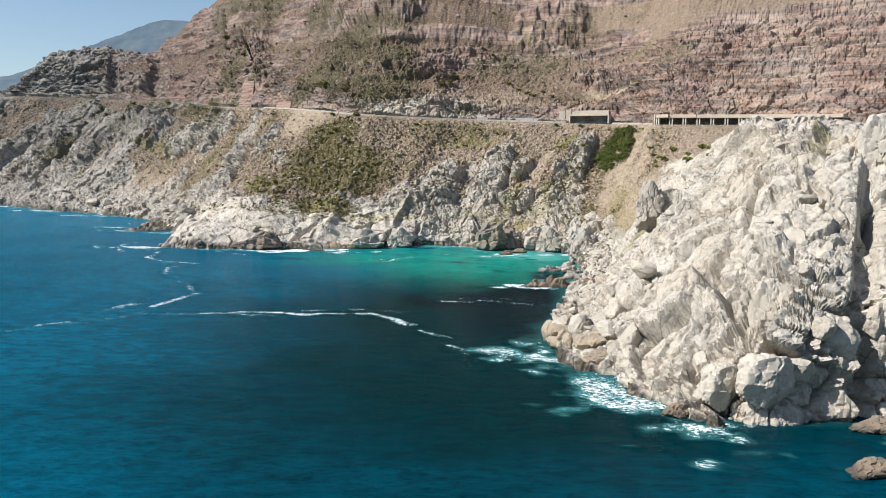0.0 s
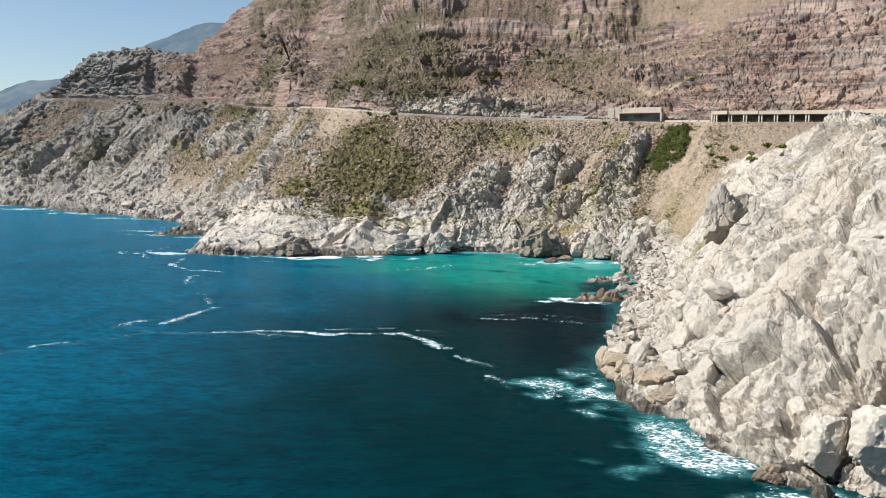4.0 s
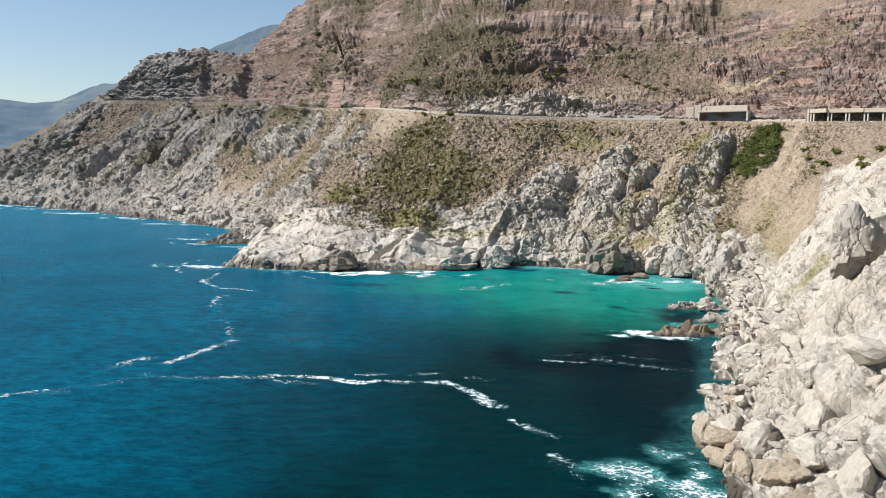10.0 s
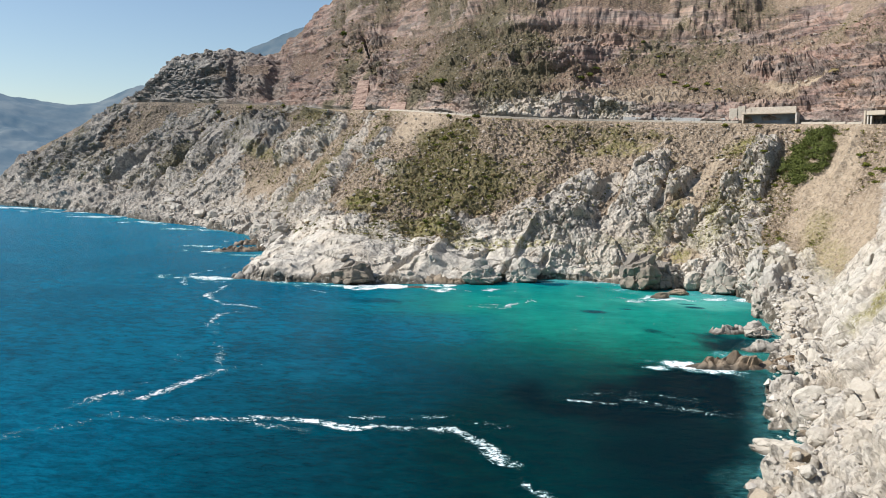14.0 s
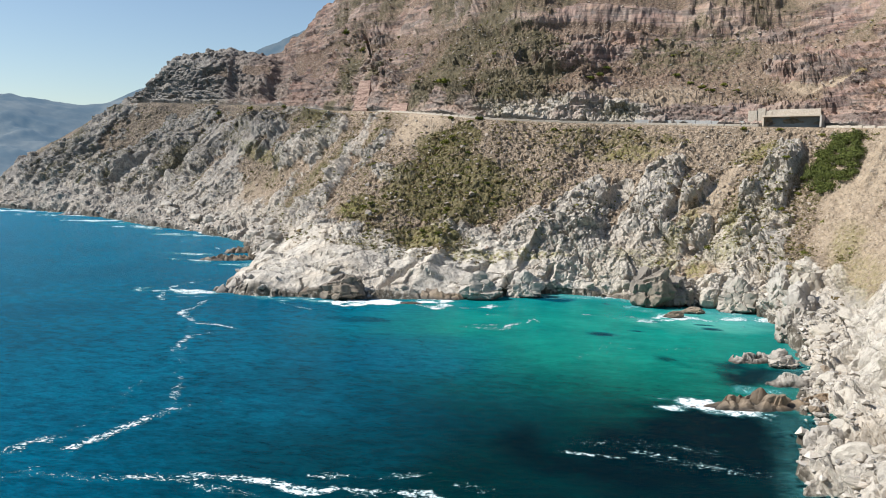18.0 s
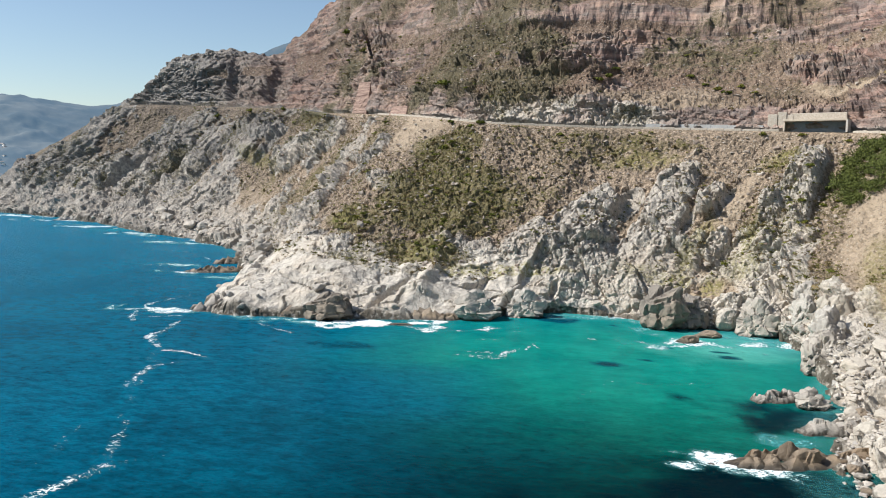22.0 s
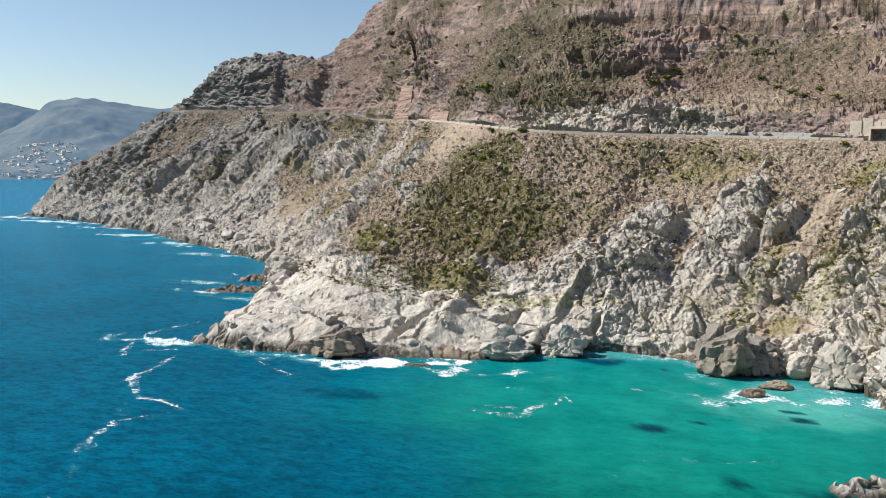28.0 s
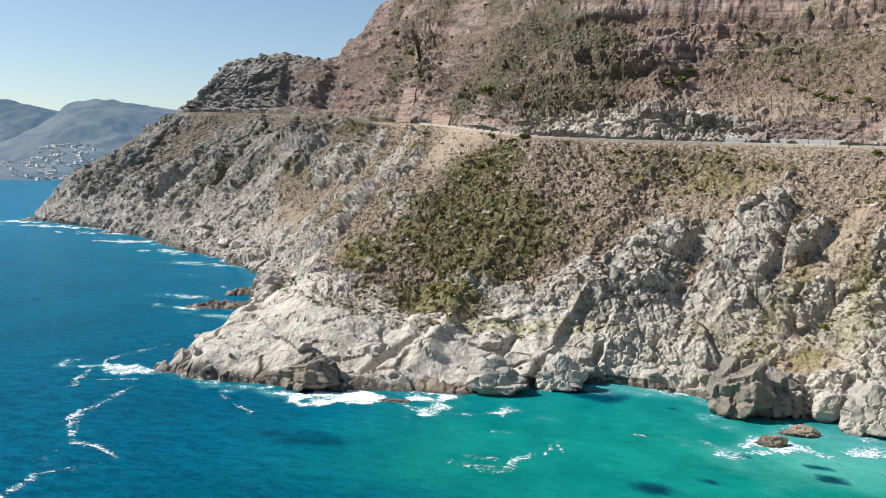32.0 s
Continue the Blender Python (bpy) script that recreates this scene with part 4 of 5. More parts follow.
SEA_STACKS = [
    (27, 457, 5, 9.5, 8, 11, 0.4, 3, "tall grey granite boulder standing in emerald shallows"),
    (39, 463, 4, 9, 7, 8, 1.1, 3, "broad grey granite boulder beside a tall one"),
    (61, 451, 4, 8.5, 6.5, 8.5, 0.2, 1, "big cracked grey boulder at the edge of the cove"),
    (-98, 438, 2.5, 10, 7, 7.5, 0.2, 3, "big weathered boulder at the foot of pale slabs"),
    (-112, 440, 1, 5, 4, 3.5, 1.2, 2, "brown boulder beside a bigger one in the surf"),
    (35, 431, 0.1, 4.2, 2.6, 2.6, 0.3, 2, "small brown rock rising from white surf"),
    (42, 443, 0.1, 4.2, 2.8, 2.4, 0.1, 2, "low tan rock rising from white surf"),
    (34, 436, -0.3, 2.5, 1.8, 1.4, 0.9, 2, "low reddish rock awash in the cove"),
    (-68, 432, -0.5, 6, 2.4, 1.3, 0.1, 2, "dark flat rock awash in the surf"),
    (48, 280, 2.2, 4.6, 3.8, 5.0, 0.3, 1, "weathered grey block boulder at the waterline"),
    (56, 285, 2.0, 4.8, 3.8, 4.6, 0.6, 0, "pale block boulder leaning on its neighbour"),
    (41, 247, 0.6, 6.5, 3.0, 2.8, -0.5, 0, "long tan boulder lying in the surf"),
    (67, 121, 0.0, 4.0, 2.5, 2.2, 0.4, 2, "lone brown rock awash off the headland"),
    (82, 143, 0.2, 5.5, 3.0, 2.4, 0.2, 2, "tan rock awash below the buttress"),
    (46, 149, 0.3, 3.6, 2.6, 2.2, 0.5, 2, "dark wet rock at the headland's foot"),
    (61, 147, 7.5, 5.6, 4.8, 4.8, 0.5, 0, "white-topped granite boulder above the surf"),
    (66, 158, 16, 4.0, 4.6, 7.6, 0.2, 0, "upright rounded pale granite boulder"),
    (72, 161, 17, 4.2, 4.6, 8.0, 0.5, 0, "upright pale granite boulder with ochre cap"),
    (54, 151, 5.0, 4.6, 4.0, 4.4, 0.8, 0, "angular pale boulder at the headland's foot"),
    (104, 191, 51, 6.0, 5.0, 8.0, 0.3, 0, "great rounded boulder on the headland's shoulder"),
    (63, 243.5, 35, 4.4, 3.8, 7.2, 0.2, 1, "weathered tan boulder perched on pale slabs"),
    (69, 246.5, 33.5, 4.8, 4.4, 7.0, 0.5, 0, "pale block boulder perched beside a tan one"),
    (58, 360, 1, 5, 4, 3.0, 0.2, 1, "grey boulder on a rubble shore"),
    (68, 458, 7, 6, 5, 6, 0.9, 0, "pale angular block above the cove's corner"),
    (77, 452, 12, 6.5, 5.5, 8, 0.4, 1, "upright grey block leaning on the slope"),
    (74, 440, 9, 6, 5, 6.5, 1.3, 1, "angular grey block above the shore"),
    (80, 428, 13, 6, 5.5, 8, 0.1, 0, "tall pale block at the foot of a sandy gully"),
    (52, 459, 3, 5, 4, 4.5, 0.7, 0, "pale block beside a larger boulder"),
    (-42, 452, 3, 10, 6, 6.5, 0.2, 1, "long grey boulder at the foot of pale slabs"),
    (-24, 464, 3, 9, 6, 7, 0.5, 1, "angular grey boulder with a shaded face"),
    (70, 399, 3.5, 8.5, 7, 8.5, 0.8, 1, "cracked grey boulder at the cove's corner"),
    (75, 412, 6, 8.5, 7, 9, 0.3, 1, "large grey boulder below a sandy gully"),
]
pools = (big_pale, big_grey, big_brown, big_dark)
for k, (x, y, z, sx, sy, sz, turn, kind, label) in enumerate(SEA_STACKS):
    boulder(pools[kind][k % 3], x, y, z, sx, sy, sz, turn, label)


def shelf(x, y, sx, sy, h, turn, seed, material):
    """A low rugged rock shelf: an uneven outline, stepped blocks and a broken top."""
    a, r = np.meshgrid(np.linspace(0, 2 * math.pi, 97)[:-1], np.linspace(0, 1, 34) ** 0.8, indexing="ij")
    ring = 1 + 0.28 * fbm(np.stack([np.cos(a) * 1.6, np.sin(a) * 1.6, 0 * a + seed], 2).reshape(-1, 3), 4, seed).reshape(a.shape)
    px, py = np.cos(a) * r * sx * ring, np.sin(a) * r * sy * ring
    p = np.stack([px, py, 0 * px], 2).reshape(-1, 3)
    b, crack, own = blocks(p / 3.4 + 0.2 * fbm(p * 0.3, 2, seed)[:, None], seed, 0.9)
    p[:, 2] = h * (1 - r.ravel() ** 3) * (0.75 + 0.8 * b + 0.5 * fbm(p * 0.2, 3, seed)) - 0.3 * (1 - crack) - 1.2 * r.ravel() ** 6 - 0.3
    n = np.arange(96)
    j = np.arange(33)
    i0, j0 = np.meshgrid(n, j, indexing="ij")
    i1 = (i0 + 1) % 96
    f = np.stack([i0 * 34 + j0, i0 * 34 + j0 + 1, i1 * 34 + j0 + 1, i1 * 34 + j0], 2).reshape(-1, 4)
    ob = new("rock_shelf", mesh_of("rock_shelf", p, f, material))
    ob.matrix_world = Matrix.Translation((x, y, 0.3)) @ Matrix.Rotation(turn, 4, "Z")
    return tagged(ob, "low broken rock shelf reaching out into the surf", "rock", "rock shelves")


for k, (x, y, sx, sy, h, turn) in enumerate(((-198, 547, 19, 6.5, 2.4, 0.45), (-208, 586, 16, 6, 3.0, 0.9), (-143, 447, 18, 8, 3.4, 0.7), (-150, 470, 11, 7, 6.0, 0.5), (46, 317, 21, 4.5, 2.6, 0.3),
                                             (60, 341, 13, 5, 2.2, 0.2), (-60, 448, 15, 5, 2.6, 0.15), (-505, 850, 24, 6, 3.5, 0.5), (-690, 935, 20, 6, 3.0, 0.4), (-30, 466, 10, 4, 2.4, 0.2), (52, 366, 10, 5, 2.0, 0.6))):
    shelf(x, y, sx, sy, h, turn, 300 + k, BROWN if k in (0, 1, 4, 6) else GREY)

# ---- boulders along the shore ----
rng = random.Random(7)
small_sets = [[rock_mesh(30 + k, PALE, 3, 0.7) for k in range(5)], [rock_mesh(40 + k, GREY, 3, 0.8) for k in range(5)], [rock_mesh(50 + k, BROWN, 3, 0.8) for k in range(3)]]
made = 0
while made < 270:
    zone = rng.random()
    uu = rng.uniform(3.2, 9.6) if zone < 0.62 else (rng.uniform(16.0, 20.6) if zone < 0.9 else rng.uniform(10, 15.5))
    ll = 1.12 + abs(rng.gauss(0, 0.5)) if uu < 10 or uu > 16 else 1.0 + abs(rng.gauss(0, 0.2))
    if ll > 2.3:
        continue
    p = ground_at(uu, ll)
    r = min(0.9 * math.exp(rng.gauss(0.25, 0.5)), 4.2) * (0.8 if ll > 1.7 else 1.0) * (1.9 if uu > 16 else 1.0)
    low = p.z < 1.2
    pool = small_sets[2] if low and rng.random() < 0.6 else (small_sets[0] if uu < 9 else small_sets[1])
    boulder(rng.choice(pool), p.x, p.y, max(p.z, -0.2) + 0.35 * r, r * rng.uniform(0.9, 1.5), r * rng.uniform(0.8, 1.2), r * rng.uniform(0.6, 1.0), rng.uniform(0, 6.28),
            "brown wet boulder among shore rocks" if pool is small_sets[2] else ("pale angular granite boulder on a rubble shore" if pool is small_sets[0] else "grey angular boulder on a rubble shore"),
            "shore boulders", lean=rng.uniform(-0.4, 0.4))
    made += 1


def scattered(name, shapes, places, material, label, category):
    """Many small copies of some triangle shapes as one mesh; places: x, y, z, size, turn, shape, squash."""
    vs, fs, n = [], [], 0
    for x, y, z, r, turn, k, squash in places:
        v, f = shapes[k]
        c, s = math.cos(turn) * r, math.sin(turn) * r
        vs.append(np.stack([v[:, 0] * c - v[:, 1] * s + x, v[:, 0] * s + v[:, 1] * c + y, v[:, 2] * r * squash + z], 1))
        fs.append(f + n)
        n += len(v)
    return tagged(new(name, mesh_of(name, np.concatenate(vs), np.concatenate(fs), material)), label, category, kind="stuff")


def arrays(me):
    v = np.empty(len(me.vertices) * 3)
    me.vertices.foreach_get("co", v)
    f = np.empty(len(me.polygons) * 3, np.int64)
    me.polygons.foreach_get("vertices", f)
    return v.reshape(-1, 3), f.reshape(-1, 3)


def pebble(seed):
    rng = random.Random(seed)
    bm = bmesh.new()
    for _ in range(12):
        v = Vector((rng.gauss(0, 1), rng.gauss(0, 1), rng.gauss(0, 1))).normalized()
        bm.verts.new(v * rng.uniform(0.8, 1.1))
    bmesh.ops.convex_hull(bm, input=bm.verts[:])
    bmesh.ops.triangulate(bm, faces=bm.faces[:])
    me = bpy.data.meshes.new("pebble")
    bm.to_mesh(me)
    bm.free()
    return arrays(me)


def island_rock(name, a, b, stain):
    n = Nodes(name)
    rand = n.tree.nodes.new("ShaderNodeNewGeometry").outputs["Random Per Island"]
    col = n.mix(rand, a, b)
    col = n.mix(n.span(n.noise(0.8, 6, 0.7), 0.45, 0.65, 0, 0.6), col, stain)
    n.bump(n.noise(1.5, 8, 0.7), 0.7, 0.4)
    return n.done(col, 0.9)


pebbles = [pebble(k) for k in range(8)]
talus, loose = [], []
while len(talus) < 2600:
    uu = rng.uniform(4.2, 9.6) if rng.random() < 0.5 else rng.uniform(16.2, 23.5)
    ll = 1.0 + abs(rng.gauss(0, 0.45))
    p = ground_at(uu, min(ll, 2.2))
    r = min(0.45 * math.exp(rng.gauss(0.1, 0.5)), 1.8) * (1.5 if uu > 16 else 1.0)
    talus.append((p.x + rng.uniform(-1, 1), p.y + rng.uniform(-1, 1), max(p.z, 0) + 0.2 * r, r, rng.uniform(0, 6.28), rng.randrange(8), rng.uniform(0.5, 0.9)))
while len(loose) < 8000:
    uu, ll = rng.uniform(9.5, 22), rng.uniform(2.0, 3.95) if rng.random() < 0.65 else rng.uniform(6.1, 7.6)
    p = ground_at(uu, ll)
    r = min(0.42 * math.exp(rng.gauss(0.1, 0.55)), 2.0)
    loose.append((p.x, p.y, p.z + 0.2 * r, r, rng.uniform(0, 6.28), rng.randrange(8), rng.uniform(0.5, 0.9)))
scattered("shore_rubble", pebbles, talus, island_rock("rubble", (0.55, 0.50, 0.43), (0.27, 0.25, 0.225), (0.36, 0.28, 0.2)), "heaps of small pale and grey stones along the shore", "rubble")
scattered("slope_stones", pebbles, loose, island_rock("slope_stone", (0.38, 0.34, 0.285), (0.20, 0.16, 0.125), (0.3, 0.2, 0.14)), "loose stones on the steep slope", "stones")

# ---- tan boulders heaped at the headland's waterline ----
TANROCK = rock_material("tan_wave_worn_rock", (0.46, 0.385, 0.285), (0.30, 0.245, 0.18), (0.36, 0.27, 0.17))
tan_meshes = [rock_mesh(80 + k, TANROCK, 4, 0.6) for k in range(4)]
trock = random.Random(19)
for k in range(34):
    uu, ll = trock.uniform(3.15, 4.6), 1.03 + 0.42 * trock.random()
    p, r = ground_at(uu, ll), trock.uniform(1.3, 2.7)
    boulder(tan_meshes[k % 4], p.x, p.y, max(p.z, 0.2) + 0.25 * r, r * trock.uniform(1.0, 1.5), r * trock.uniform(0.8, 1.1), r * trock.uniform(0.7, 1.0), trock.uniform(0, 6.28),
            "tan wave-worn boulder heaped at the waterline", "waterline boulders", lean=trock.uniform(-0.3, 0.3))

# ---- angular blocks heaped on the headland ----
block_meshes = [rock_mesh(300 + k, PALE, 4, 0.55) for k in range(7)]
brng = random.Random(31)
for k in range(150):
    uu = brng.uniform(1.0, 7.4)
    ll = 1.2 + 1.4 * brng.random() ** 1.5 if k < 115 else brng.uniform(2.2, 3.3)
    p, r = ground_at(uu, ll), brng.uniform(1.1, 3.3) * (0.75 if ll > 2.4 else 1)
    boulder(block_meshes[k % 7], p.x + 0.2 * r, p.y + 0.2 * r, p.z - 0.25 * r, r * brng.uniform(0.8, 1.3), r * brng.uniform(0.7, 1.1), r * brng.uniform(0.7, 1.35), brng.uniform(0, 6.28),
            "pale angular granite block wedged on the headland", "headland blocks", "granite_block", brng.uniform(-0.5, 0.5))

# ---- shrubs ----
def leaf_material(name, a, b, c):
    n = Nodes(name)
    rand = n.tree.nodes.new("ShaderNodeObjectInfo").outputs["Random"]
    isle = n.tree.nodes.new("ShaderNodeNewGeometry").outputs["Random Per Island"]
    col = n.mix(rand, a, b)
    col = n.mix(n.maths("MULTIPLY", isle, 0.8), col, c)
    n.bsdf.inputs["Specular IOR Level"].default_value = 0.2
    return n.done(col, 0.75)


GREEN = leaf_material("green_leaves", (0.105, 0.125, 0.014), (0.20, 0.19, 0.028), (0.058, 0.066, 0.012))
OLIVE = leaf_material("olive_scrub_leaves", (0.118, 0.092, 0.032), (0.092, 0.085, 0.022), (0.16, 0.11, 0.058))
BARK = plain("grey_bark", (0.10, 0.08, 0.06), (0.17, 0.14, 0.11), 3.0)


def leaves(rng, count, size, lobes):
    """Leaf clumps spread over the outer part of some lobes: vertices and quads."""
    vs = []
    for _ in range(count):
        cx, cy, cz, r = rng.choice(lobes)
        d = Vector((rng.gauss(0, 1), rng.gauss(0, 1), abs(rng.gauss(0.25, 0.8)))).normalized()
        c = Vector((cx, cy, cz)) + d * r * rng.uniform(0.6, 1.05)
        a = Vector((rng.gauss(0, 1), rng.gauss(0, 1), rng.gauss(0, 1))).normalized()
        t = (d + a * 0.9).cross(Vector((rng.gauss(0, 1), rng.gauss(0, 1), rng.gauss(0, 1)))).normalized()
        b = (d + a * 0.9).normalized().cross(t)
        s = size * rng.uniform(0.6, 1.3)
        vs += [c - t * s, c + b * s * 0.55, c + t * s, c - b * s * 0.55]
    v = np.array([tuple(p) for p in vs])
    return v, np.arange(len(v)).reshape(-1, 4)


def shrub_parts(seed, count, size, material):
    """A trunk mesh and a crown mesh of about unit radius."""
    rng = random.Random(seed)
    lobes = [(rng.uniform(-0.55, 0.55), rng.uniform(-0.55, 0.55), rng.uniform(0.15, 0.55), rng.uniform(0.3, 0.55)) for _ in range(6)]
    v, f = leaves(rng, count, size, lobes)
    crown = mesh_of("crown", v, f, material)
    bm = bmesh.new()
    for cx, cy, cz, r in lobes:
        way = Vector((cx, cy, cz + 0.2))
        m = Matrix.Translation(way * 0.5) @ way.to_track_quat("Z", "Y").to_matrix().to_4x4()
        bmesh.ops.create_cone(bm, segments=5, radius1=0.06, radius2=0.025, depth=way.length, matrix=m)
    trunk = bpy.data.meshes.new("trunk")
    bm.to_mesh(trunk)
    bm.free()
    trunk.materials.append(BARK)
    return trunk, crown


def shrub(parts, p, r, turn, label, group="", tall=0.8, name="shrub"):
    top = tagged(new(name), label, "shrub", group)
    top.matrix_world = Matrix.Translation(p) @ Matrix.Rotation(turn, 4, "Z") @ Matrix.Diagonal((r, r, r * tall, 1))
    for kind, me in zip(("trunk", "crown"), parts):
        new(kind, me).parent = top
    return top


green_kinds = [shrub_parts(100 + k, 420, 0.15, GREEN) for k in range(4)]
olive_kinds = [shrub_parts(110 + k, 380, 0.15, OLIVE) for k in range(4)]
# the dense wind-cut thicket below the half tunnel: lobes climb the slope
thicket = []
for k in range(110):
    a, d = rng.uniform(0, 6.28), math.sqrt(rng.random())
    p = ground_at(9.50 + 0.34 * d * math.cos(a), 3.5 + 0.4 * d * math.sin(a))
    thicket.append((p.x, p.y, p.z + 1.0, rng.uniform(1.8, 4.2)))
v, f = leaves(random.Random(77), 26000, 0.40, thicket)
bush = tagged(new("thicket"), "large dense green wind-cut thicket on a rocky spur", "shrub")
THICKET = leaf_material("thicket_leaves", (0.10, 0.115, 0.022), (0.10, 0.115, 0.022), (0.030, 0.040, 0.011))
new("crown", mesh_of("crown", v, f, THICKET)).parent = bush
stem = None
for x, y, z, r in thicket[::4]:
    m = Matrix.Translation((x, y, z))
    if stem is None:
        bm = bmesh.new()
        bmesh.ops.create_cone(bm, segments=6, radius1=0.22, radius2=0.1, depth=3.5)
        stem = part("stem", bm, BARK, bush)
        stem.matrix_basis = m
    else:
        again(stem, "stem", bush, m)

SHRUB_SPOTS = [(7.91, 3.55, 4.5), (8.11, 3.4, 4), (6.92, 3.49, 4.5), (7.14, 3.3, 4), (7.3, 3.42, 4), (6.15, 3.1, 3.5), (5.9, 2.95, 2.5), (3.42, 3.05, 3), (3.7, 3.05, 2.5), (9.9, 3.3, 3), (9.85, 3.1, 3), (14.41, 3.56, 5), (14.3, 3.62, 4), (14.55, 3.5, 4), (14.93, 2.54, 3.5), (15.1, 2.48, 3), (14.7, 3.96, 4), (14.05, 3.97, 4.5), (14.2, 3.9, 4), (15.32, 6.08, 7), (15.5, 6.12, 6), (12.54, 6.36, 5), (12.65, 6.3, 5),
               (12.5, 6.45, 4), (11.4, 6.2, 4), (11.5, 6.24, 4), (11.3, 6.3, 3.5), (11.74, 6.38, 4), (11.6, 6.3, 3), (5.0, 3.8, 3.5), (5.2, 3.75, 3), (8.7, 3.6, 3), (8.5, 3.5, 3.5), (8.35, 3.4, 3), (8.2, 3.3, 3.5), (8.0, 3.4, 3),
               (18.1, 6.6, 6), (18.4, 6.9, 7), (18.55, 6.5, 5), (20.4, 3.8, 6), (20.2, 3.95, 5), (20.9, 3.9, 6), (21.3, 3.7, 6), (10.5, 3.9, 3), (10.95, 3.95, 3.2), (9.9, 3.9, 3.2), (13.8, 2.3, 3), (13.6, 2.25, 3), (10.0, 3.0, 3), (9.95, 2.8, 2.6)]
for uu, ll, r in SHRUB_SPOTS:
    shrub(rng.choice(green_kinds), ground_at(uu, ll), r * 0.75, rng.uniform(0, 6.28), "dense dark green shrub on the steep slope", "green shrubs", 0.75)
vegmap = veg.reshape(NU, NV)
made = 0
while made < 250:
    uu, ll = rng.uniform(9.4, 19.5), (rng.uniform(2.1, 3.95) if rng.random() < 0.62 else rng.uniform(6.02, 7.5))
    i, j = min(int(np.searchsorted(u, uu)), NU - 1), min(int(np.searchsorted(level, ll)), NV - 1)
    if vegmap[i, j] < rng.uniform(0.25, 0.9):
        continue
    green = rng.random() < 0.42
    shrub(rng.choice(green_kinds if green else olive_kinds), Vector(GROUND[i, j]), rng.uniform(0.9, 2.3), rng.uniform(0, 6.28),
          "low green shrub on the scrubby slope" if green else "dry olive-brown shrub on the scrubby slope", "scrub shrubs", rng.uniform(0.55, 0.9))
    made += 1

tufts = []
trng = random.Random(5)
shapes = []
for k in range(6):
    v, f = leaves(random.Random(200 + k), 14, 0.40, [(0, 0, 0.1, 0.8), (0.4, 0.2, 0.1, 0.5)])
    shapes.append((v, f))
green_tufts, dry_tufts = [], []
while len(green_tufts) + len(dry_tufts) < 26000:
    uu, ll = trng.uniform(8.2, 24), (trng.uniform(1.9, 3.97) if trng.random() < 0.58 else trng.uniform(6.0, 8.0))
    i, j = min(int(np.searchsorted(u, uu)), NU - 1), min(int(np.searchsorted(level, ll)), NV - 1)
    if vegmap[i, j] < trng.uniform(0.1, 0.95) or (ll > 6 and trng.random() < 0.6):
        continue
    p = GROUND[i, j]
    row = (p[0] + trng.uniform(-0.5, 0.5), p[1] + trng.uniform(-0.5, 0.5), p[2], 0.45 * math.exp(trng.gauss(0.25, 0.45)), trng.uniform(0, 6.28), trng.randrange(6), trng.uniform(0.6, 1.0))
    (green_tufts if trng.random() < (0.5 if ll < 4 else 0.3) else dry_tufts).append(row)
TUFT = leaf_material("green_tufts", (0.15, 0.145, 0.026), (0.15, 0.145, 0.026), (0.055, 0.058, 0.014))
DRY = leaf_material("dry_tufts", (0.20, 0.148, 0.068), (0.20, 0.148, 0.068), (0.085, 0.062, 0.026))
scattered("green_scrub", shapes, green_tufts, TUFT, "low green fynbos scrub over the slopes", "scrub")
scattered("dry_scrub", shapes, dry_tufts, DRY, "dry brown and olive scrub over the slopes", "scrub")

# ---- sandstone buttresses beside the road ----
def buttress(x, y, z, w, d, h, turn, seed, label):
    """A steep layered wedge of sandstone with flat cut faces, narrower towards its top."""
    rows, cols = 60, 72
    t, a = np.meshgrid(np.linspace(0, 1, rows), np.linspace(0, 2 * math.pi, cols + 1)[:-1], indexing="ij")
    c, s = np.cos(a), np.sin(a)
    m = np.maximum(np.abs(c), np.abs(s)) ** 0.9
    band = np.floor(t * h / 2.2 + 0.3 * np.sin(a * 2))
    step = 0.25 * (hashed(band.ravel().astype(int), 0 * band.ravel().astype(int), 0 * band.ravel().astype(int), seed).reshape(t.shape) - 0.5)
    width = w * (1 - 0.24 * t ** 1.6)
    p = np.stack([c / m * width * (1 + 0.1 * step), s / m * d * (1 - 0.2 * t) * (1 + 0.1 * step) + 0.45 * d * t, t * h], 2).reshape(-1, 3)
    b, crack, own = blocks(p / (3.2, 3.2, 2.0), seed, 0.8)
    p[:, :2] *= (1 + 0.05 * b - 0.03 * (1 - crack))[:, None]
    p[:, 2] -= 2 + 3 * (t.ravel() > 0.98)
    i, j = np.meshgrid(np.arange(rows - 1), np.arange(cols), indexing="ij")
    k = (j + 1) % cols
    f = np.stack([i * cols + j, i * cols + k, (i + 1) * cols + k, (i + 1) * cols + j], 2).reshape(-1, 4)
    me = mesh_of("rock_buttress", p, f, SANDSTONE)
    ob = new("rock_buttress", me)
    ob.matrix_world = Matrix.Translation((x, y, z)) @ Matrix.Rotation(turn, 4, "Z")
    return tagged(ob, label, "rock", "sandstone buttresses")


n = Nodes("pink_sandstone")
layer = n.noise(0.3, 6, 0.6, (0.1, 0.1, 2.2), 0.4)
pink = n.mix(n.span(layer, 0.4, 0.6), (0.20, 0.125, 0.10), (0.36, 0.25, 0.19))
pink = n.mix(n.span(n.noise(0.4, 8, 0.7), 0.5, 0.7, 0, 0.7), pink, (0.15, 0.09, 0.07))
n.bump(n.noise(1.2, 8, 0.7), 0.8, 0.5)
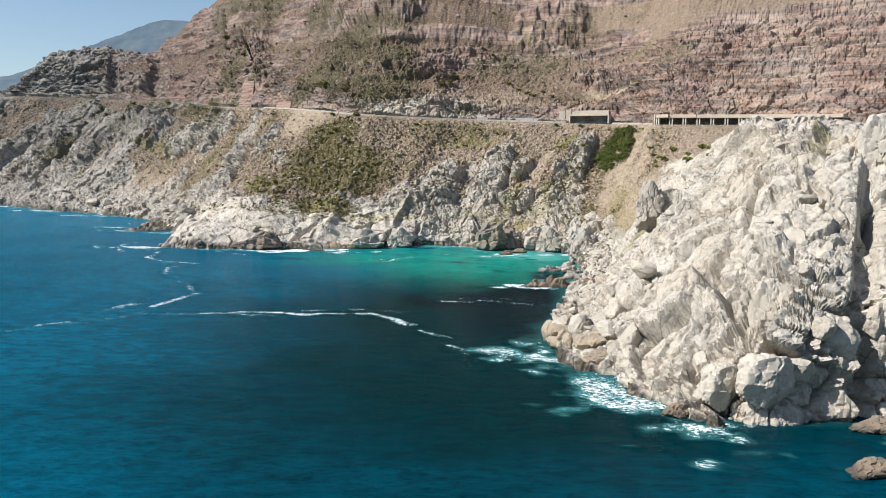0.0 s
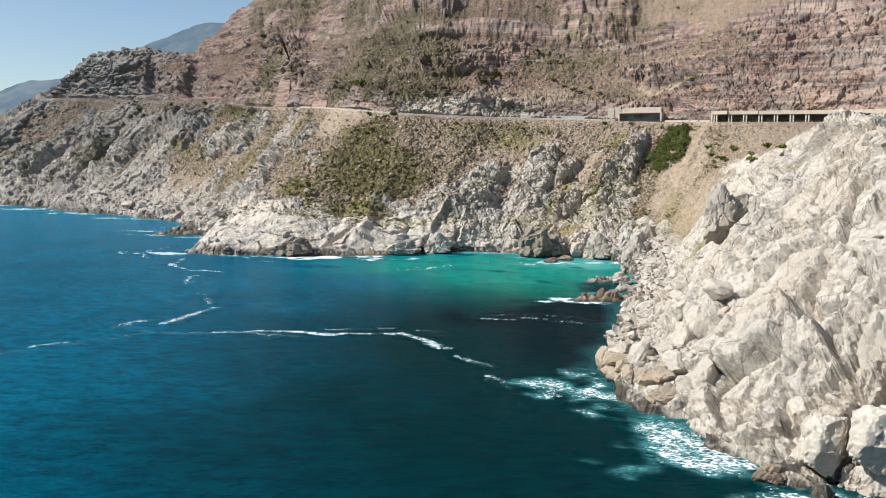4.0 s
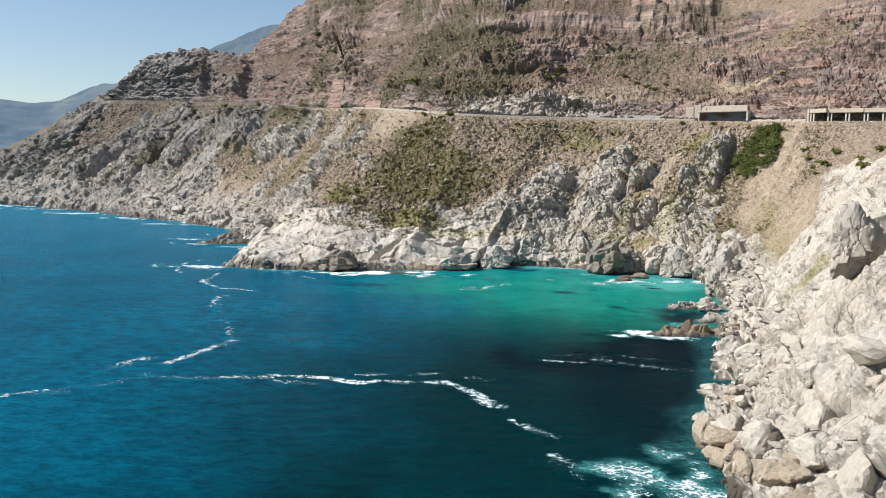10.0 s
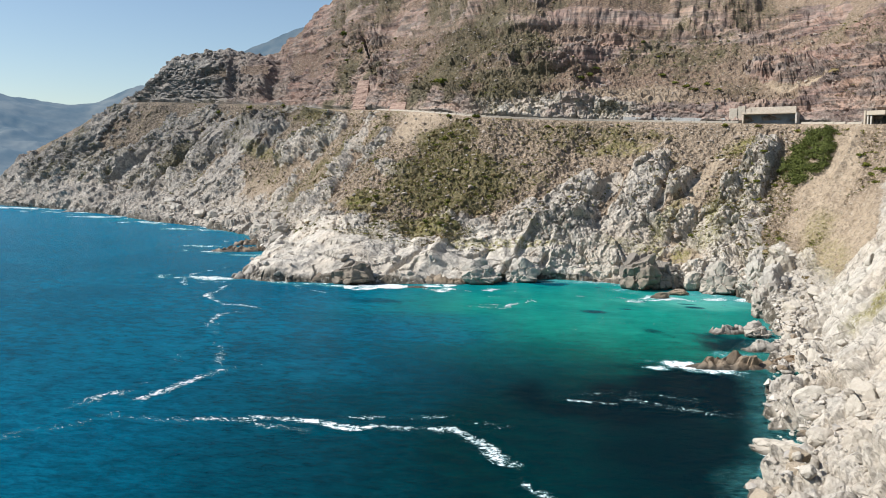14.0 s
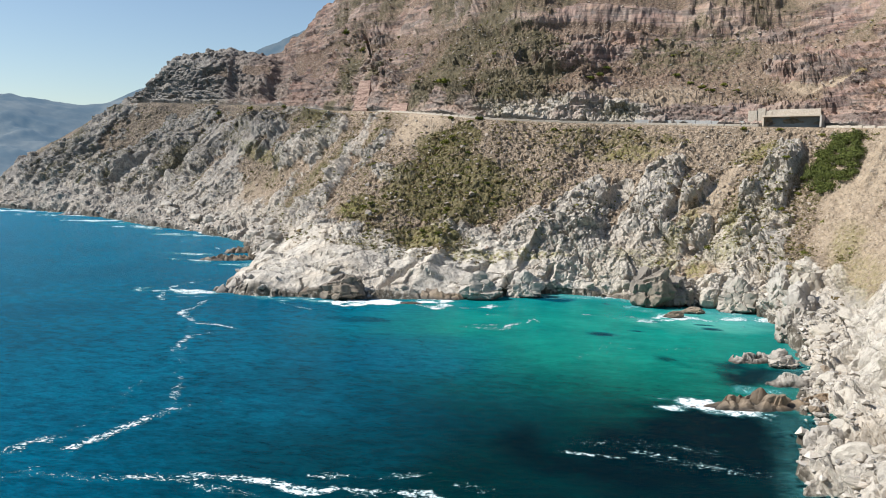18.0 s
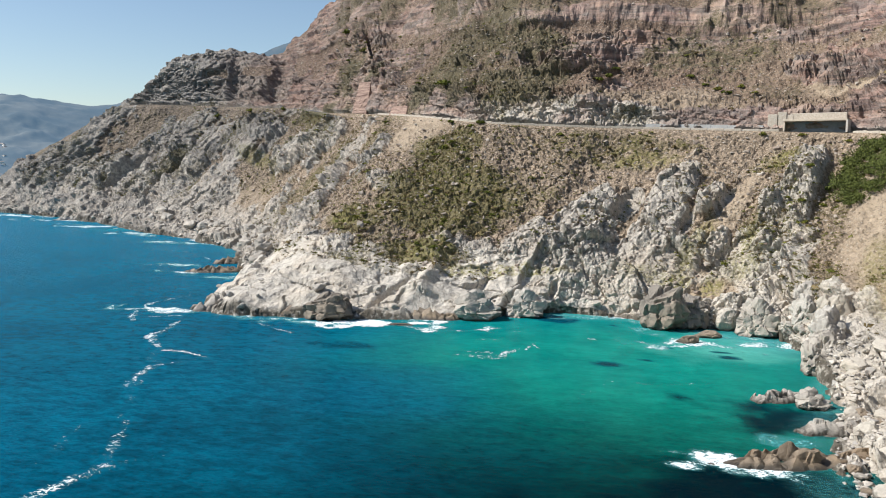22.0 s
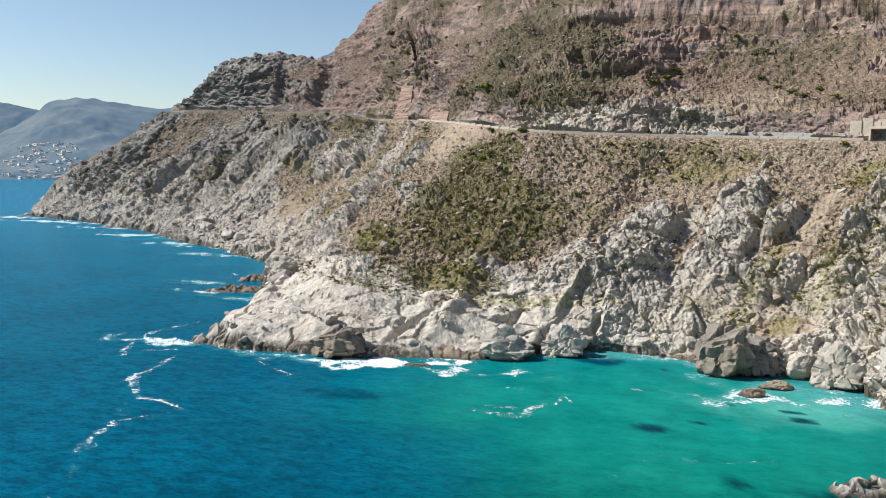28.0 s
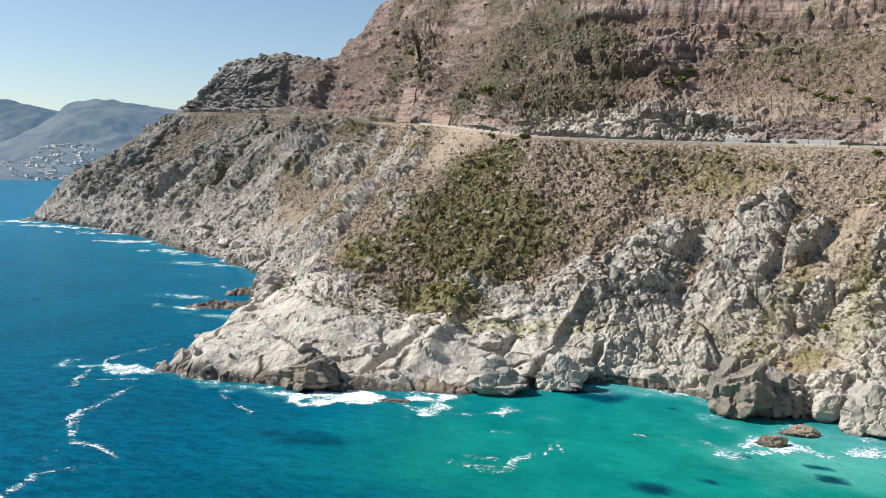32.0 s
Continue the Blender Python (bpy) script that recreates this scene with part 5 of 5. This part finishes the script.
SANDSTONE = n.done(pink, 0.95)
buttress(-177, 750, 96, 8.6, 11, 29, -0.55, 401, "tall pink layered sandstone buttress beside the road")
buttress(-131, 680, 90, 10, 9, 11, -0.6, 402, "broad tan layered sandstone buttress beside the road")

# ---- the road ----
def road_place(uu, across=0.0, up=0.0):
    """A place on the road: metres inland from its outer edge, and up."""
    k = np.array([np.interp(uu, u, road_line[:, a]) for a in range(3)])
    n = np.array([np.interp(uu, u, inland[:, a]) for a in range(2)])
    return Vector((k[0] + n[0] * across, k[1] + n[1] * across, k[2] + up))


def road_turn(uu):
    a, b = road_place(uu - 0.02), road_place(uu + 0.02)
    return math.atan2((a - b).y, (a - b).x)


at = np.linspace(4.0, 25.0, 420)
edge = np.array([[tuple(road_place(t, w, 0.12)) for w in (0.5, 2.5, 5.0, 7.2)] for t in at])
tagged(new("road", mesh_of("road", edge.reshape(-1, 3), quads(len(at), 4), ASPHALT, True)), "narrow asphalt road cut into the mountainside", "road", kind="structure")
wall = tagged(new("parapet_wall"), "low pale stone parapet along the road's sea side", "wall", kind="structure")
spans, t = [], 9.0
while t < 17:
    spans.append(t)
    t += 8.0 / max((road_place(t + 0.05) - road_place(t)).length / 0.05, 1)
stone_piece = None
for t in spans:
    if 9.9 < t < 10.83:
        continue
    m = Matrix.Translation(road_place(t, 0.35, -0.5)) @ Matrix.Rotation(road_turn(t), 4, "Z")
    if stone_piece is None:
        stone_piece = part("wall_section", box(-3.9, 3.9, -0.3, 0.3, 0, 1.5, 0.08), STONE, wall)
        stone_piece.matrix_basis = m
    else:
        again(stone_piece, "wall_section", wall, m)

retaining = tagged(new("retaining_wall"), "low grey stone retaining wall along the road's inner side", "wall", kind="structure")
MASONRY = plain("grey_masonry", (0.30, 0.295, 0.28), (0.44, 0.43, 0.40), 1.2)
wall_piece = None
for t in spans:
    if not 11.0 < t < 12.15:
        continue
    m = Matrix.Translation(road_place(t, 7.2, -0.4)) @ Matrix.Rotation(road_turn(t), 4, "Z")
    if wall_piece is None:
        wall_piece = part("wall_section", box(-4.0, 4.0, -0.4, 0.4, 0, 3.4, 0.08), MASONRY, retaining)
        wall_piece.matrix_basis = m
    else:
        again(wall_piece, "wall_section", retaining, m)

# ---- half tunnel with columns ----
# rock tone darkened to carry the shade inside the half tunnel
DARKROCK = plain("shaded_tunnel_rock", (0.12, 0.10, 0.085), (0.2, 0.17, 0.14), 0.6)
gallery = tagged(new("rockfall_gallery"), "open concrete rockfall gallery with paired white columns over the road", "gallery")
WHITE = plain("white_concrete", (0.44, 0.40, 0.34), (0.56, 0.52, 0.45), 1.0, 0.7)


def along(u0, metres):
    """The station that many metres further south along the road."""
    t = u0
    while metres > 0:
        s = (road_place(t - 0.02) - road_place(t)).length
        t -= 0.02
        metres -= s
    return t


TANROOF = plain("tan_concrete", (0.40, 0.33, 0.25), (0.52, 0.44, 0.34), 0.7)
roof = column = back_wall = None
start = 8.78
for k in range(13):
    t = along(start, 8.0 * k)
    m = Matrix.Translation(road_place(t, 0, 0)) @ Matrix.Rotation(road_turn(t), 4, "Z")
    if roof is None:
        roof = part("roof_slab", box(-0.1, 8.2, -0.6, 9.5, 4.0, 6.0, 0.1), TANROOF, gallery, "thick tan concrete roof slab covered with soil")
        roof.matrix_basis = m
        back_wall = part("back_wall", box(-0.1, 8.2, 8.2, 9.2, -0.5, 4.0, 0.05), DARKROCK, gallery)
        back_wall.matrix_basis = m
    else:
        again(roof, "roof_slab", gallery, m)
        again(back_wall, "back_wall", gallery, m)
    if k < 7:
        for dx in (0.4, 1.9):
            c = m @ Matrix.Translation((dx, 0.3, 0))
            if column is None:
                column = part("column", box(-0.32, 0.32, -0.4, 0.4, -0.6, 4.0, 0.06), WHITE, gallery, "slender white concrete column")
                column.matrix_basis = c
            else:
                again(column, "column", gallery, c)
m = Matrix.Translation(road_place(8.8, 0, 0)) @ Matrix.Rotation(road_turn(8.8), 4, "Z")
part("end_wall", box(-0.8, 0.0, -0.4, 8.6, -0.5, 6.2, 0.08), TANROOF, gallery).matrix_basis = m

# ---- roofed cutting with a retaining wall ----
shelter = tagged(new("canopy_tunnel"), "concrete canopy over the road with a shaded grey back wall", "gallery")
t0, t1 = 10.78, 9.96
a, b = road_place(t0, 0, 0), road_place(t1, 0, 0)
length = (b - a).length
m = Matrix.Translation(a) @ Matrix.Rotation(math.atan2((b - a).y, (b - a).x), 4, "Z")
GREYWALL = plain("grey_concrete", (0.26, 0.27, 0.28), (0.34, 0.35, 0.36), 0.5)
part("canopy_roof", box(0, length, -0.8, 9.5, 4.6, 5.6, 0.1), TANROOF, shelter, "tan concrete canopy slab").matrix_basis = m
part("back_wall", box(0, length, 7.4, 8.4, -0.5, 4.6, 0.05), GREYWALL, shelter, "grey shaded retaining wall").matrix_basis = m
part("end_pillar", box(length - 0.5, length + 0.4, -0.8, 8.0, -0.6, 5.0, 0.1), WHITE, shelter).matrix_basis = m
part("end_pillar", box(-0.8, 0.0, 3.0, 8.0, -0.6, 5.0, 0.1), TANROOF, shelter).matrix_basis = m
for k, (x, w, h) in enumerate(((-9, 4.5, 8.5), (-4.5, 4.0, 9.5), (-1.0, 3.6, 8.0))):
    part("buttress", box(x, x + w, 6.5 + k * 0.4, 9.0, 1.0, h, 0.15), STONE, shelter, "stepped tan stone buttress").matrix_basis = m
part("upper_wall", box(1, length - 2, 7.5, 9.4, 5.65, 8.8, 0.15), STONE, shelter, "tan stone wall above the canopy").matrix_basis = m

# ---- catch fence above the road cutting ----
IRON = plain("rusty_steel", (0.06, 0.045, 0.035), (0.11, 0.08, 0.06), 4.0, 0.6)
fence = tagged(new("catch_fence"), "rusty steel rockfall catch fence above the road cutting", "fence")
tops = []
post = None
for k in range(13):
    t = 12.4 - 0.125 * k
    g = ground_at(t, 6.08)
    m = Matrix.Translation(g + Vector((0, 0, -0.4)))
    tops.append(g)
    if post is None:
        post = part("post", box(-0.14, 0.14, -0.14, 0.14, 0, 5.2, 0.02), IRON, fence)
        post.matrix_basis = m
    else:
        again(post, "post", fence, m)
for p, q in zip(tops[:-1], tops[1:]):
    bm = bmesh.new()
    for h in (0.6, 1.4, 2.2, 3.0, 3.8, 4.5):
        way = q - p
        bmesh.ops.create_cone(bm, segments=4, radius1=0.035, radius2=0.035, depth=way.length,
                              matrix=Matrix.Translation((p + q) / 2 + Vector((0, 0, h))) @ way.to_track_quat("Z", "Y").to_matrix().to_4x4())
    part("cables", bm, IRON, fence)

# ---- the town across the bay ----
PLASTER = plain("white_plaster", (0.70, 0.68, 0.64), (0.82, 0.80, 0.76), 0.05, 0.9, 0.1)
TILES = plain("roof_tiles", (0.34, 0.30, 0.27), (0.46, 0.42, 0.38), 0.05, 0.9, 0.1)
hill = bpy.data.objects["backdrop_mountain"].data
hv = np.empty(len(hill.vertices) * 3)
hill.vertices.foreach_get("co", hv)
hv = hv.reshape(200, 60, 3)
house_body = house_roof = None
for k in range(190):
    i, j = trng.randrange(6, 50), trng.randrange(30, 59)
    p = Vector(hv[i, j])
    if p.z < 1 or p.z > 130:
        continue
    w, d, h = trng.uniform(9, 17), trng.uniform(7, 11), trng.uniform(4, 7)
    home = tagged(new("house"), "small white house on the hillside across the bay", "house", "houses of the bay town")
    home.matrix_world = Matrix.Translation(p + Vector((trng.uniform(-15, 15), trng.uniform(-15, 15), -2))) @ Matrix.Rotation(trng.uniform(0, 3), 4, "Z") @ Matrix.Diagonal((w, d, h, 1))
    if house_body is None:
        house_body = part("wall", box(-0.5, 0.5, -0.5, 0.5, 0, 1.0, 0), PLASTER, home)
        bm = bmesh.new()
        ring = [bm.verts.new(c) for c in ((-0.55, -0.6, 1), (0.55, -0.6, 1), (0.55, 0.6, 1), (-0.55, 0.6, 1))]
        ends = [bm.verts.new(c) for c in ((-0.5, 0, 1.45), (0.5, 0, 1.45))]
        for f in ((0, 1, 5, 4), (2, 3, 4, 5), (1, 2, 5), (3, 0, 4), (3, 2, 1, 0)):
            bm.faces.new([(ring + ends)[c] for c in f])
        house_roof = part("roof", bm, TILES, home)
    else:
        again(house_body, "wall", home, Matrix())
        again(house_roof, "roof", home, Matrix())
